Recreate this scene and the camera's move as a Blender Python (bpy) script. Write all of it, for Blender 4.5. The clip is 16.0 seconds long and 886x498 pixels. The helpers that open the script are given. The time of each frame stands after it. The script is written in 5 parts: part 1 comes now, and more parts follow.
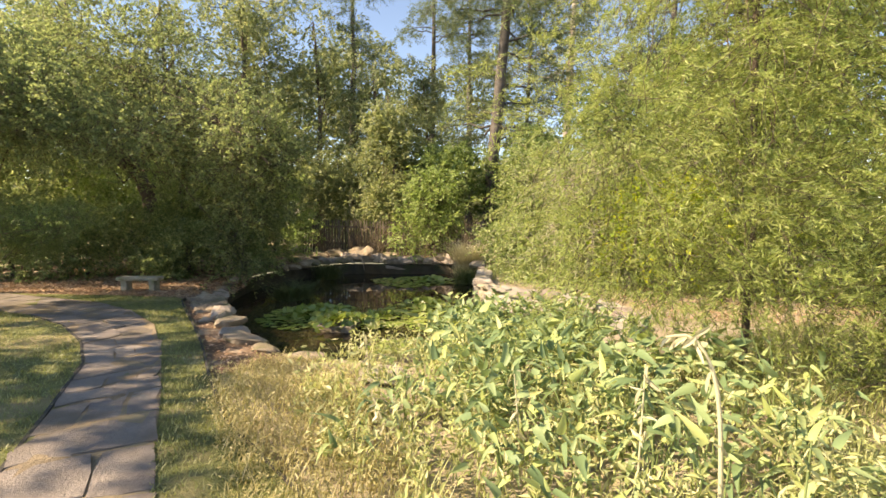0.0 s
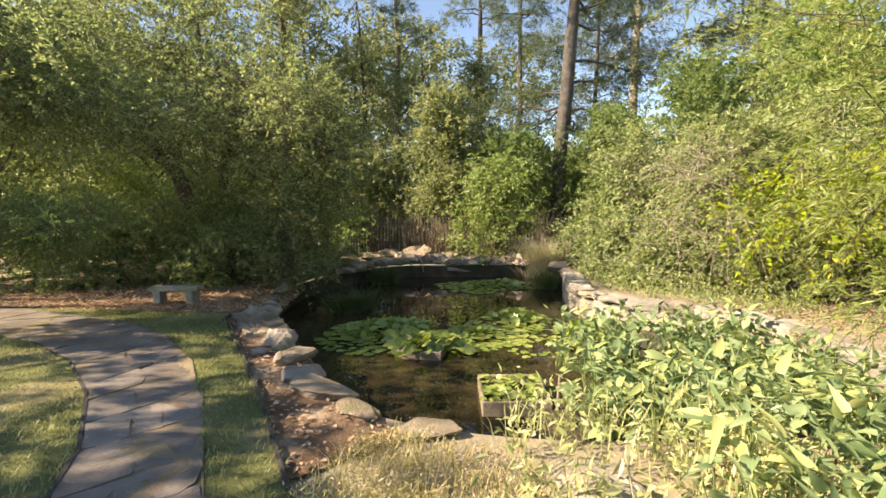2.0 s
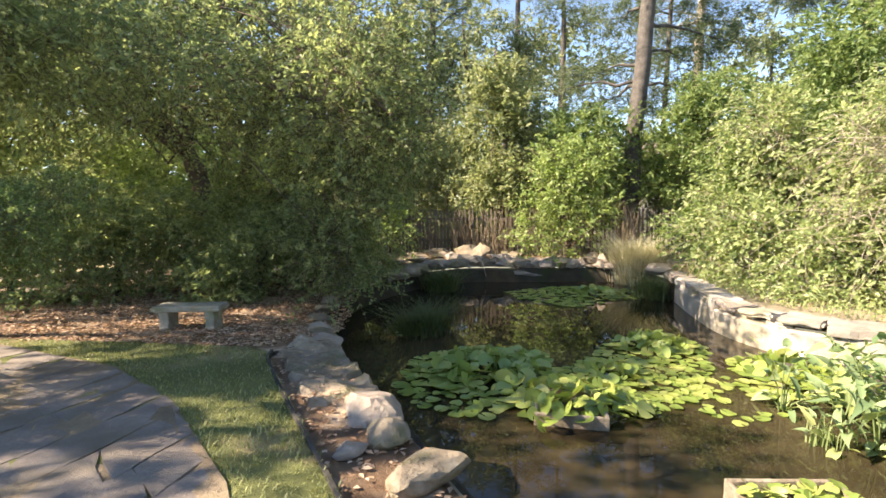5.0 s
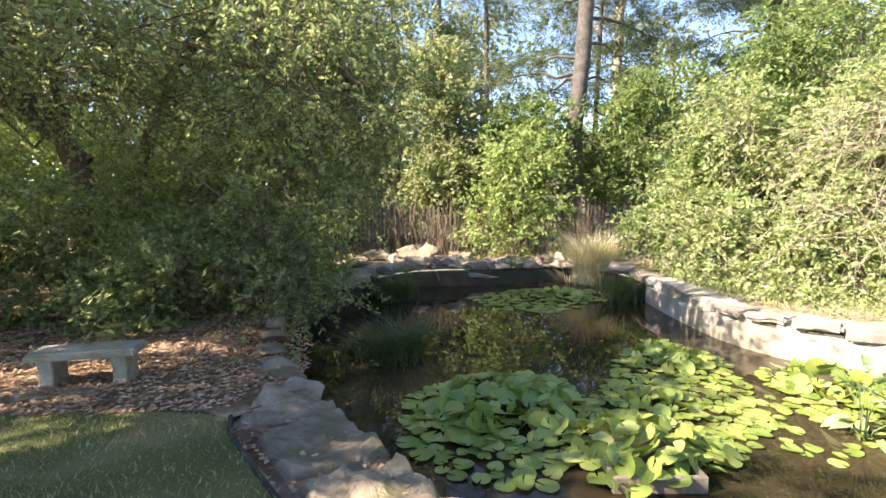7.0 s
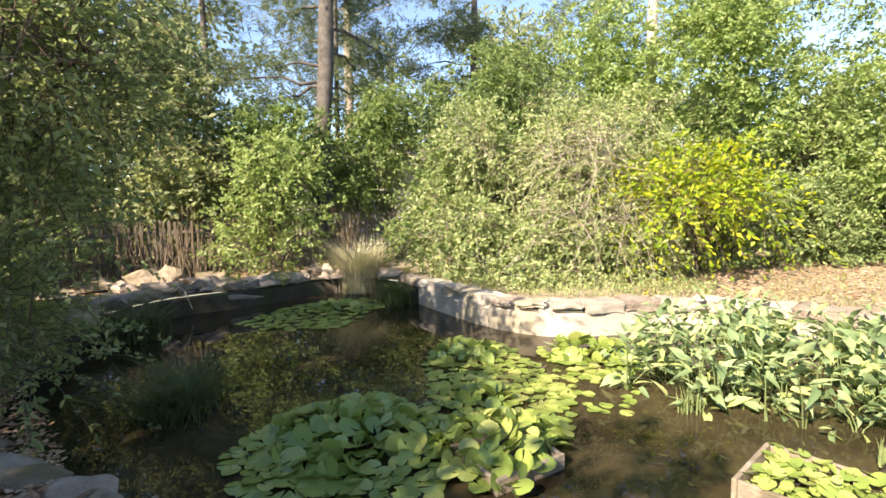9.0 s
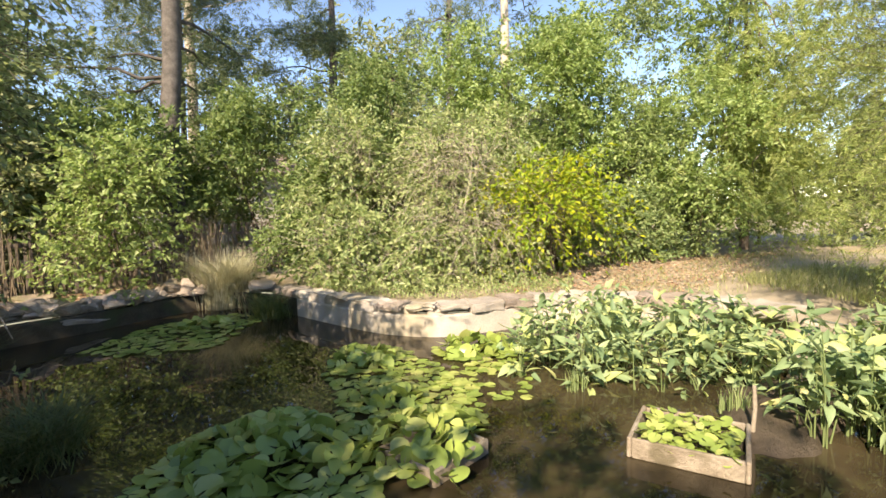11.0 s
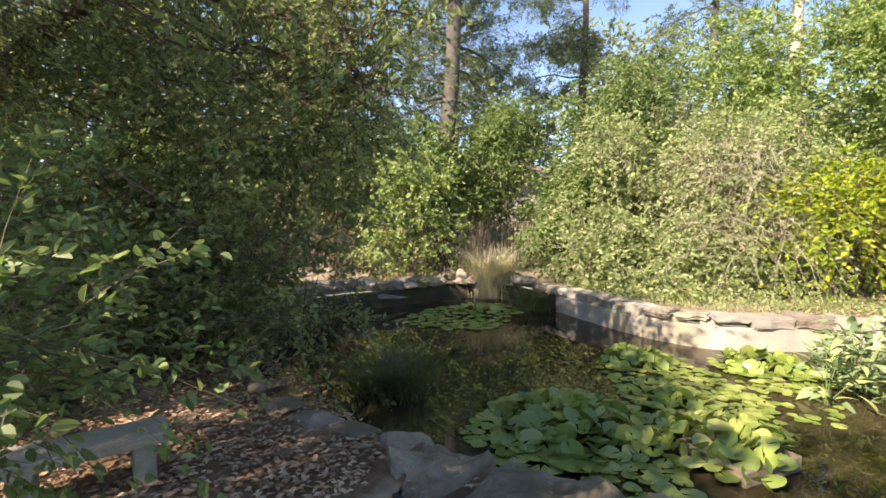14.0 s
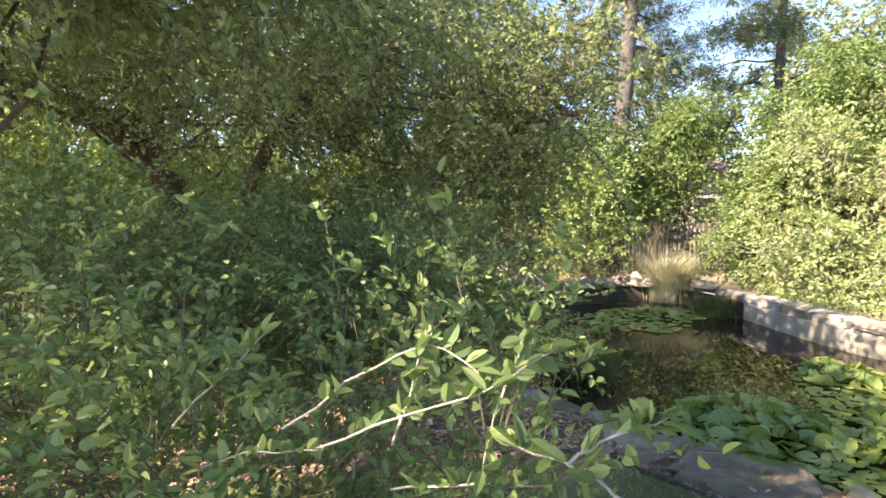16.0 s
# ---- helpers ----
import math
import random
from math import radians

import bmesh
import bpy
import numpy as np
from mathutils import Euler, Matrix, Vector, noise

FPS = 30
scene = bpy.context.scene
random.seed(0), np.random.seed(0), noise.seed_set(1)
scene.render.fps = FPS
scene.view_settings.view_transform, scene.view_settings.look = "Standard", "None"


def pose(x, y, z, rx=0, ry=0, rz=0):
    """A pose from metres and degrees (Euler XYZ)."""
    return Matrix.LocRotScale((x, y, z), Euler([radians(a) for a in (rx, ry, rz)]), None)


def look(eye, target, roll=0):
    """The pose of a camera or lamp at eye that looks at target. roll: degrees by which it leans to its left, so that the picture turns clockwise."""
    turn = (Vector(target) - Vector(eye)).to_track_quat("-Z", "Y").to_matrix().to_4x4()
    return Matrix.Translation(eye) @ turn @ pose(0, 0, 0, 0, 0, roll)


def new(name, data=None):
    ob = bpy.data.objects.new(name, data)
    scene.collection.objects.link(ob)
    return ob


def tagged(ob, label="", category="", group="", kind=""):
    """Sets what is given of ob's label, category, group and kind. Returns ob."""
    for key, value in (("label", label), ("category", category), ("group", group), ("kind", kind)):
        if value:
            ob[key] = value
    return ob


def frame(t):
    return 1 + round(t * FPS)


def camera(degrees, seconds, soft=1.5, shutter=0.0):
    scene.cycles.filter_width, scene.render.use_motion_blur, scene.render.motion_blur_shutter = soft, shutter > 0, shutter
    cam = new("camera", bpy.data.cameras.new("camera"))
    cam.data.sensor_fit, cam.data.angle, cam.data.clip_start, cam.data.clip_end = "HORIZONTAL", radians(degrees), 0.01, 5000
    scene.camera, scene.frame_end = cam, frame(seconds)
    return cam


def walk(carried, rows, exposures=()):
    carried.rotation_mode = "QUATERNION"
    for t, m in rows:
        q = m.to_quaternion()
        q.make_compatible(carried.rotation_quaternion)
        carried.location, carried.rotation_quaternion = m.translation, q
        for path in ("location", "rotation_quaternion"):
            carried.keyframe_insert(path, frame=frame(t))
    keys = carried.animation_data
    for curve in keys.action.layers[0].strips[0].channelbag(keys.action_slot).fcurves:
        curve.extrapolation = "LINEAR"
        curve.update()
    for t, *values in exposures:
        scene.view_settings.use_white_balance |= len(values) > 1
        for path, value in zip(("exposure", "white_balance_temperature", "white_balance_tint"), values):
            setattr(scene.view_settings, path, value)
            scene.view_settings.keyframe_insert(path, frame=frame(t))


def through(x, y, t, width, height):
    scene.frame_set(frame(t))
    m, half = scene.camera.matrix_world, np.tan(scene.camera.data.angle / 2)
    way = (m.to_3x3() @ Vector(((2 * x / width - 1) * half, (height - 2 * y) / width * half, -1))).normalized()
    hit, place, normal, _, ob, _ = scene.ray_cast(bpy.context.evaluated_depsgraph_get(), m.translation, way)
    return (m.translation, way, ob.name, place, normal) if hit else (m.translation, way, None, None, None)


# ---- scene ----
from mathutils import geometry

cam = camera(84.5, 16.0, soft=1.6)
# seconds, place, tilt, heading, lean
ROWS = [
    (0, -0.477, 2.642, 1.716, 85.20, 9.19, 0.62),
    (0.5, -0.922, 3.152, 1.639, 85.18, 11.17, 0.52),
    (1, -1.243, 3.635, 1.574, 85.17, 12.62, 0.14),
    (1.5, -1.606, 4.023, 1.587, 85.04, 13.08, 0.00),
    (2, -1.929, 4.412, 1.598, 84.87, 12.71, -0.26),
    (2.5, -2.361, 4.768, 1.569, 84.79, 12.01, -0.25),
    (3, -2.691, 5.005, 1.559, 84.87, 11.66, -0.27),
    (3.5, -2.994, 5.379, 1.521, 84.95, 11.75, -0.46),
    (4, -3.272, 5.722, 1.491, 84.92, 11.79, -0.66),
    (4.5, -3.502, 6.103, 1.468, 84.65, 13.05, -0.60),
    (4.7, -3.594, 6.245, 1.455, 84.61, 13.90, -0.52),
    (6.8, -4.818, 7.415, 1.507, 83.59, 5.57, -0.42),
    (7, -4.916, 7.500, 1.481, 83.83, 2.77, -0.57),
    (7.5, -5.148, 7.671, 1.464, 84.19, -4.92, -0.92),
    (8, -5.386, 7.773, 1.474, 84.39, -13.24, -1.16),
    (8.5, -5.577, 7.894, 1.453, 84.62, -21.26, -1.43),
    (9, -5.695, 8.040, 1.477, 84.44, -28.86, -1.56),
    (9.5, -5.807, 8.119, 1.466, 84.62, -36.29, -1.65),
    (10, -5.928, 8.142, 1.474, 84.71, -43.31, -2.03),
    (10.2, -5.984, 8.152, 1.481, 84.78, -45.75, -2.13),
    (12.3, -6.611, 8.443, 1.387, 85.39, -45.99, -1.33),
    (12.5, -6.704, 8.438, 1.417, 85.26, -43.67, -1.23),
    (13, -6.875, 8.402, 1.443, 85.41, -36.83, -0.78),
    (13.5, -6.982, 8.310, 1.447, 85.72, -28.68, -0.48),
    (14, -7.107, 8.189, 1.489, 85.80, -20.50, -0.36),
    (14.5, -7.243, 7.982, 1.548, 85.89, -12.53, -0.59),
    (15, -7.428, 7.765, 1.638, 85.68, -7.72, -0.22),
    (15.5, -7.609, 7.541, 1.697, 85.40, -4.01, -0.05),
    (16, -7.737, 7.432, 1.692, 85.50, -2.30, -0.91),
]
walk(cam, [(t, pose(x, y, z, rx, 0, rz) @ pose(0, 0, 0, 0, 0, lean)) for t, x, y, z, rx, rz, lean in ROWS],
     exposures=[(0.0, 1.47, 9100, 15), (2.5, 1.45, 8400, 14), (4.0, 1.66, 8000, 14), (7.0, 2.12, 7350, 17), (9.5, 1.64, 7650, 14), (12.5, 1.4, 7850, 14), (14.5, 1.56, 7500, 16), (15.2, 1.76, 7450, 16), (16.0, 2.14, 7400, 18)])


# ---- light ----
SUN_TO = Vector((-0.84, -0.34, 0.66)).normalized()
world = bpy.data.worlds.new("sky")
scene.world = world
world.use_nodes = True
wn = world.node_tree.nodes
sky = wn.new("ShaderNodeTexSky")
sky.sky_type = "NISHITA"
sky.sun_disc = False
sky.air_density, sky.dust_density, sky.ozone_density, sky.altitude = 0.9, 0.0, 3.0, 1500
sky.sun_elevation = math.asin(SUN_TO.z)
sky.sun_rotation = math.atan2(SUN_TO.x, SUN_TO.y)
wn["Background"].inputs[1].default_value = 0.13
world.node_tree.links.new(sky.outputs[0], wn["Background"].inputs[0])
sun = new("sun", bpy.data.lights.new("sun", "SUN"))
sun.data.energy, sun.data.angle, sun.data.color = 5.0, radians(0.6), (1.0, 0.93, 0.80)
sun.matrix_world = look((0, 0, 30), Vector((0, 0, 30)) - SUN_TO)

# ---- materials ----
RNG = np.random.default_rng(7)


def nodes_of(name):
    m = bpy.data.materials.new(name)
    m.use_nodes = True
    n, l = m.node_tree.nodes, m.node_tree.links
    return m, n, l, n["Principled BSDF"]


def ramp(n, l, fac, stops):
    r = n.new("ShaderNodeValToRGB")
    e = r.color_ramp.elements
    while len(e) < len(stops):
        e.new(0.5)
    for k, (p, c) in enumerate(stops):
        e[k].position, e[k].color = p, (*c, 1)
    l.new(fac, r.inputs[0])
    return r.outputs[0]


def noise_out(n, l, scale, detail=4.0, rough=0.6, coords=None):
    t = n.new("ShaderNodeTexNoise")
    t.inputs["Scale"].default_value, t.inputs["Detail"].default_value, t.inputs["Roughness"].default_value = scale, detail, rough
    if coords is None:
        g = n.new("ShaderNodeNewGeometry")
        coords = g.outputs["Position"]
    l.new(coords, t.inputs["Vector"])
    return t.outputs["Fac"]


def mix_col(n, l, fac, a, b, mode="MIX"):
    m = n.new("ShaderNodeMix")
    m.data_type, m.blend_type = "RGBA", mode
    for s, v in ((m.inputs[0], fac), (m.inputs[6], a), (m.inputs[7], b)):
        if isinstance(v, (int, float)):
            s.default_value = v
        elif isinstance(v, tuple):
            s.default_value = (*v, 1)
        else:
            l.new(v, s)
    return m.outputs[2]


def surface(name, stops, scale=3.0, fine=40.0, rough=0.9, bump=0.4, stain=None, vary=0.25, spec=0.3):
    """Two scales of noise, an own tone for each piece and fine relief."""
    m, n, l, p = nodes_of(name)
    big, small = noise_out(n, l, scale, 5), noise_out(n, l, fine, 6, 0.7)
    col = ramp(n, l, big, stops)
    col = mix_col(n, l, 0.45, col, ramp(n, l, small, [(0.3, (0.35, 0.35, 0.35)), (0.7, (1.0, 1.0, 1.0))]), "MULTIPLY")
    if stain:
        spots = ramp(n, l, noise_out(n, l, scale * 0.6, 3), [(0.52, (0, 0, 0)), (0.62, (1, 1, 1))])
        col = mix_col(n, l, spots, col, stain)
    info = n.new("ShaderNodeObjectInfo")
    tone = ramp(n, l, info.outputs["Random"], [(0.0, (1 - vary,) * 3), (1.0, (1.0,) * 3)])
    col = mix_col(n, l, 1.0, col, tone, "MULTIPLY")
    l.new(col, p.inputs["Base Color"])
    p.inputs["Roughness"].default_value = rough
    p.inputs["Specular IOR Level"].default_value = spec
    b = n.new("ShaderNodeBump")
    b.inputs["Strength"].default_value, b.inputs["Distance"].default_value = bump, 0.03
    l.new(small, b.inputs["Height"])
    l.new(b.outputs[0], p.inputs["Normal"])
    return m


def leafy(name, stops, through=0.45, gloss=0.35, rough=0.45):
    """Leaves: an own tone for each, light shining through."""
    m, n, l, p = nodes_of(name)
    g = n.new("ShaderNodeNewGeometry")
    big = noise_out(n, l, 0.9, 3)
    add = n.new("ShaderNodeMath")
    add.operation = "MULTIPLY_ADD"
    l.new(g.outputs["Random Per Island"], add.inputs[0])
    add.inputs[1].default_value = 0.6
    half = n.new("ShaderNodeMath")
    half.operation = "MULTIPLY"
    l.new(big, half.inputs[0])
    half.inputs[1].default_value = 0.4
    l.new(half.outputs[0], add.inputs[2])
    col = ramp(n, l, add.outputs[0], stops)
    l.new(col, p.inputs["Base Color"])
    p.inputs["Roughness"].default_value, p.inputs["Specular IOR Level"].default_value = rough, gloss
    t = n.new("ShaderNodeBsdfTranslucent")
    l.new(mix_col(n, l, 1.0, col, (1.2, 1.2, 0.9), "MULTIPLY"), t.inputs[0])
    s = n.new("ShaderNodeMixShader")
    s.inputs[0].default_value = through
    l.new(p.outputs[0], s.inputs[1])
    l.new(t.outputs[0], s.inputs[2])
    l.new(s.outputs[0], n["Material Output"].inputs[0])
    return m


SOIL = surface("soil", [(0.3, (0.20, 0.14, 0.09)), (0.7, (0.36, 0.28, 0.19))], 0.8, 25, bump=0.7, stain=(0.30, 0.24, 0.15))
SAND = surface("pale_sandy_soil", [(0.3, (0.32, 0.26, 0.18)), (0.7, (0.50, 0.42, 0.31))], 1.2, 30, bump=0.6, stain=(0.36, 0.29, 0.17))
TURF = surface("turf", [(0.3, (0.15, 0.17, 0.06)), (0.7, (0.26, 0.27, 0.10))], 1.5, 60, bump=0.8, stain=(0.32, 0.27, 0.14))
MULCH = surface("leaf_mulch", [(0.3, (0.17, 0.10, 0.06)), (0.7, (0.36, 0.235, 0.15))], 2.5, 30, bump=0.9, stain=(0.46, 0.36, 0.27))
FLAG = surface("worn_flagstone", [(0.3, (0.20, 0.165, 0.145)), (0.7, (0.34, 0.29, 0.255))], 2.0, 45, bump=0.6, stain=(0.17, 0.14, 0.11), vary=0.12)
ROCK = surface("grey_rock", [(0.25, (0.19, 0.145, 0.10)), (0.5, (0.35, 0.28, 0.205)), (0.75, (0.52, 0.435, 0.335))], 4.5, 28, bump=1.0, stain=(0.23, 0.20, 0.12))
PINK_ROCK = surface("pinkish_rock", [(0.3, (0.33, 0.26, 0.21)), (0.7, (0.57, 0.475, 0.40))], 3.0, 28, bump=1.0, stain=(0.36, 0.30, 0.24))
PALE_ROCK = surface("pale_buff_rock", [(0.3, (0.42, 0.36, 0.28)), (0.7, (0.66, 0.59, 0.48))], 3.0, 28, bump=0.9, stain=(0.38, 0.33, 0.24))
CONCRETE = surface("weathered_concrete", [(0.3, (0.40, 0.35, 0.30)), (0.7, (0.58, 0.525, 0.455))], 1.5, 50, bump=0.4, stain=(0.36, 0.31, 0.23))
# darker copy of the wall concrete: the shade is in the colour
SHADED_WALL = surface("shade_darkened_concrete", [(0.3, (0.055, 0.045, 0.032)), (0.7, (0.13, 0.11, 0.08))], 2.5, 40, bump=0.5, stain=(0.07, 0.075, 0.04), rough=0.95, spec=0.1)
BENCH = surface("mossy_cast_stone", [(0.3, (0.30, 0.27, 0.21)), (0.7, (0.55, 0.50, 0.42))], 5.0, 60, bump=0.5, stain=(0.27, 0.27, 0.17))
BARK = surface("bark", [(0.3, (0.10, 0.075, 0.055)), (0.7, (0.22, 0.17, 0.13))], 4.0, 25, bump=1.0)
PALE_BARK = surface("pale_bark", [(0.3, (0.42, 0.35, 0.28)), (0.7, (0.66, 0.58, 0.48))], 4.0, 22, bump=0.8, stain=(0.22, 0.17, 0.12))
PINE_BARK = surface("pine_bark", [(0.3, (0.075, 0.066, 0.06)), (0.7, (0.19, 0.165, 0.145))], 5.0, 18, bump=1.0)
MUD = surface("wet_mud", [(0.3, (0.05, 0.038, 0.026)), (0.7, (0.13, 0.10, 0.07))], 4.0, 30, bump=0.9, rough=0.6)
OLD_WOOD = surface("grey_weathered_timber", [(0.3, (0.28, 0.22, 0.16)), (0.7, (0.48, 0.41, 0.32))], 5.0, 40, bump=0.6, stain=(0.18, 0.15, 0.10))
FENCE_WOOD = surface("grey_fence_wood", [(0.3, (0.14, 0.112, 0.09)), (0.7, (0.27, 0.22, 0.175))], 3.0, 30, bump=0.5)
CANE = surface("dry_cane", [(0.3, (0.14, 0.10, 0.07)), (0.7, (0.30, 0.235, 0.165))], 4.0, 30)
IRON = surface("dark_edging", [(0.3, (0.05, 0.045, 0.04)), (0.7, (0.10, 0.09, 0.075))], 4.0, 40)
WHITE_WALL = surface("pale_house_wall", [(0.3, (0.62, 0.58, 0.52)), (0.7, (0.74, 0.70, 0.64))], 1.0, 20)
ROOF = surface("brown_roof", [(0.3, (0.20, 0.155, 0.13)), (0.7, (0.30, 0.24, 0.20))], 1.0, 20)

OAK = leafy("dark_broad_leaves", [(0.1, (0.105, 0.15, 0.078)), (0.5, (0.235, 0.295, 0.142)), (0.9, (0.42, 0.45, 0.23))], 0.6)
SHRUB = leafy("mid_green_leaves", [(0.1, (0.09, 0.145, 0.061)), (0.5, (0.21, 0.28, 0.115)), (0.9, (0.39, 0.44, 0.216))], 0.45)
# mid green lowered in colour to stand for shade on some shrubs
SHADE_LEAVES = leafy("shade_darkened_leaves", [(0.1, (0.075, 0.13, 0.05)), (0.5, (0.175, 0.245, 0.085)), (0.9, (0.34, 0.40, 0.165))], 0.45)
OLIVE = leafy("olive_leaves", [(0.1, (0.125, 0.185, 0.07)), (0.5, (0.31, 0.38, 0.16)), (0.9, (0.55, 0.565, 0.31))], 0.45)
YELLOW = leafy("yellow_green_leaves", [(0.1, (0.13, 0.22, 0.02)), (0.5, (0.26, 0.35, 0.03)), (0.9, (0.52, 0.50, 0.04))], 0.45)
BRIGHT = leafy("bright_green_leaves", [(0.1, (0.13, 0.20, 0.069)), (0.5, (0.28, 0.37, 0.125)), (0.9, (0.46, 0.53, 0.250))], 0.48)
FEATHER = leafy("feathery_yellow_green_needles", [(0.1, (0.15, 0.21, 0.058)), (0.5, (0.30, 0.36, 0.114)), (0.9, (0.48, 0.50, 0.221))], 0.45)
PINE = leafy("pine_needles", [(0.1, (0.06, 0.09, 0.052)), (0.5, (0.13, 0.17, 0.089)), (0.9, (0.24, 0.27, 0.146))], 0.4)
FAR = leafy("far_leaves", [(0.1, (0.12, 0.16, 0.072)), (0.5, (0.26, 0.30, 0.156)), (0.9, (0.44, 0.44, 0.260))], 0.5)
PAD = leafy("lily_pad_green", [(0.1, (0.14, 0.21, 0.052)), (0.5, (0.27, 0.35, 0.085)), (0.9, (0.44, 0.45, 0.156))], 0.25, 0.6, 0.24)
ARROW = leafy("grey_green_arrow_leaf", [(0.08, (0.085, 0.145, 0.07)), (0.35, (0.19, 0.27, 0.13)), (0.6, (0.31, 0.39, 0.20)), (0.76, (0.40, 0.46, 0.17)), (0.88, (0.56, 0.51, 0.28)), (0.97, (0.36, 0.25, 0.14))], 0.34, 0.28, 0.5)
STRAW = leafy("straw_blades", [(0.1, (0.34, 0.31, 0.20)), (0.5, (0.52, 0.485, 0.34)), (0.9, (0.72, 0.69, 0.53))], 0.3)
GRASS = leafy("lawn_blades", [(0.1, (0.15, 0.18, 0.064)), (0.5, (0.26, 0.28, 0.108)), (0.9, (0.44, 0.41, 0.221))], 0.35)
SEDGE = leafy("dark_sedge", [(0.1, (0.05, 0.08, 0.03)), (0.5, (0.10, 0.14, 0.05)), (0.9, (0.20, 0.20, 0.09))], 0.35)
LITTER = leafy("fallen_leaves", [(0.1, (0.20, 0.10, 0.06)), (0.5, (0.40, 0.26, 0.17)), (0.9, (0.62, 0.48, 0.36))], 0.1, 0.2, 0.7)
WEED = leafy("dry_weeds", [(0.1, (0.19, 0.19, 0.07)), (0.4, (0.38, 0.34, 0.16)), (0.9, (0.64, 0.54, 0.34))], 0.35)

HERB = leafy("pale_yellow_green_herbs", [(0.1, (0.20, 0.24, 0.081)), (0.5, (0.42, 0.44, 0.207)), (0.9, (0.66, 0.62, 0.391))], 0.4)

WATER, n_, l_, p_ = nodes_of("murky_pond_water")
l_.new(ramp(n_, l_, noise_out(n_, l_, 0.9, 4), [(0.35, (0.013, 0.010, 0.006)), (0.65, (0.06, 0.046, 0.026))]), p_.inputs["Base Color"])
p_.inputs["Roughness"].default_value, p_.inputs["IOR"].default_value = 0.002, 1.34
b_ = n_.new("ShaderNodeBump")
b_.inputs["Strength"].default_value, b_.inputs["Distance"].default_value = 0.02, 0.01
l_.new(noise_out(n_, l_, 3.0, 2), b_.inputs["Height"])
l_.new(b_.outputs[0], p_.inputs["Normal"])


# ---- building tools ----
WATER_Z = -0.46


def gz(x, y):
    """The lie of the land."""
    x, y = np.asarray(x, float), np.asarray(y, float)
    dip = np.clip((x + 7.9) / 1.3, 0, 1) * np.clip((-4.6 - x) / 0.6, 0, 1) * np.clip((y - 11.1) / 0.7, 0, 1) * np.clip((14.0 - y) / 1.3, 0, 1)
    return np.clip(0.16 - 0.042 * (y - 7.0), -0.06, 0.24) - 0.1 * dip


def mesh_of(name, v, f, material, smooth=False):
    v, f = np.asarray(v, np.float32), np.asarray(f, np.int32)
    m = bpy.data.meshes.new(name)
    m.vertices.add(len(v))
    m.vertices.foreach_set("co", v.ravel())
    k = f.shape[1]
    m.loops.add(f.size)
    m.loops.foreach_set("vertex_index", f.ravel())
    m.polygons.add(len(f))
    m.polygons.foreach_set("loop_start", np.arange(len(f), dtype=np.int32) * k)
    m.polygons.foreach_set("use_smooth", np.full(len(f), smooth))
    m.update(calc_edges=True)
    m.validate()
    m.materials.append(material)
    return m


def thing(name, label, category, at=(0, 0, 0), group="", kind=""):
    ob = new(name)
    ob.empty_display_size = 0.2
    ob.location = at
    return tagged(ob, label, category, group, kind)


def put(name, mesh, parent=None, label="", at=None):
    ob = new(name, mesh)
    if parent is not None:
        ob.parent = parent
        if at is None:
            ob.location = -parent.location
    if at is not None:
        ob.location = at
    if label:
        ob["label"] = label
    return ob


def part(name, bm, material, parent, label="", smooth=False):
    m = bpy.data.meshes.new(name)
    for f in bm.faces:
        f.smooth = smooth
    bm.to_mesh(m)
    bm.free()
    m.materials.append(material)
    ob = new(name, m)
    ob.parent = parent
    if label:
        ob["label"] = label
    return ob


def unit(v):
    return v / np.maximum(np.linalg.norm(v, axis=-1, keepdims=True), 1e-9)


def leaf_arrays(p, length, width, rng, up=0.5, droop=0.0, fold=0.25, ahead=None, oval=False):
    """Folded leaves with their stalks at the points p: four-cornered, or oval for those close by."""
    n = len(p)
    a = unit(rng.normal(size=(n, 3)) + (0, 0, -droop)) if ahead is None else unit(ahead)
    nor = unit(rng.normal(size=(n, 3)) + (0, 0, up * 2))
    side = unit(np.cross(a, nor))
    nor = np.cross(side, a)
    L = (length * rng.uniform(0.6, 1.3, n))[:, None]
    W = (width * rng.uniform(0.7, 1.3, n))[:, None]
    if oval:
        at = lambda u, w: p + a * L * u + side * W * w + nor * W * (abs(w) * fold * 2 - u * u * 0.4)
        v = np.stack([p, at(0.22, 0.4), at(0.55, 0.5), at(0.85, 0.3), at(1.0, 0.0), at(0.85, -0.3), at(0.55, -0.5), at(0.22, -0.4)], 1).reshape(-1, 3)
        k = np.arange(n)[:, None] * 8
        return v, np.concatenate([k + q for q in ((0, 1, 2), (0, 2, 3), (0, 3, 4), (0, 4, 5), (0, 5, 6), (0, 6, 7))], 1).reshape(-1, 3)
    mid = p + a * L * 0.45
    v = np.stack([p, mid + side * W * 0.5 + nor * W * fold, p + a * L, mid - side * W * 0.5 + nor * W * fold], 1).reshape(-1, 3)
    k = np.arange(n)[:, None] * 4
    return v, np.concatenate([k + (0, 1, 2), k + (0, 2, 3)], 1).reshape(-1, 3)


def joined(parts):
    vs, fs, o = [], [], 0
    for v, f in parts:
        vs.append(v)
        fs.append(f + o)
        o += len(v)
    return np.concatenate(vs), np.concatenate(fs)


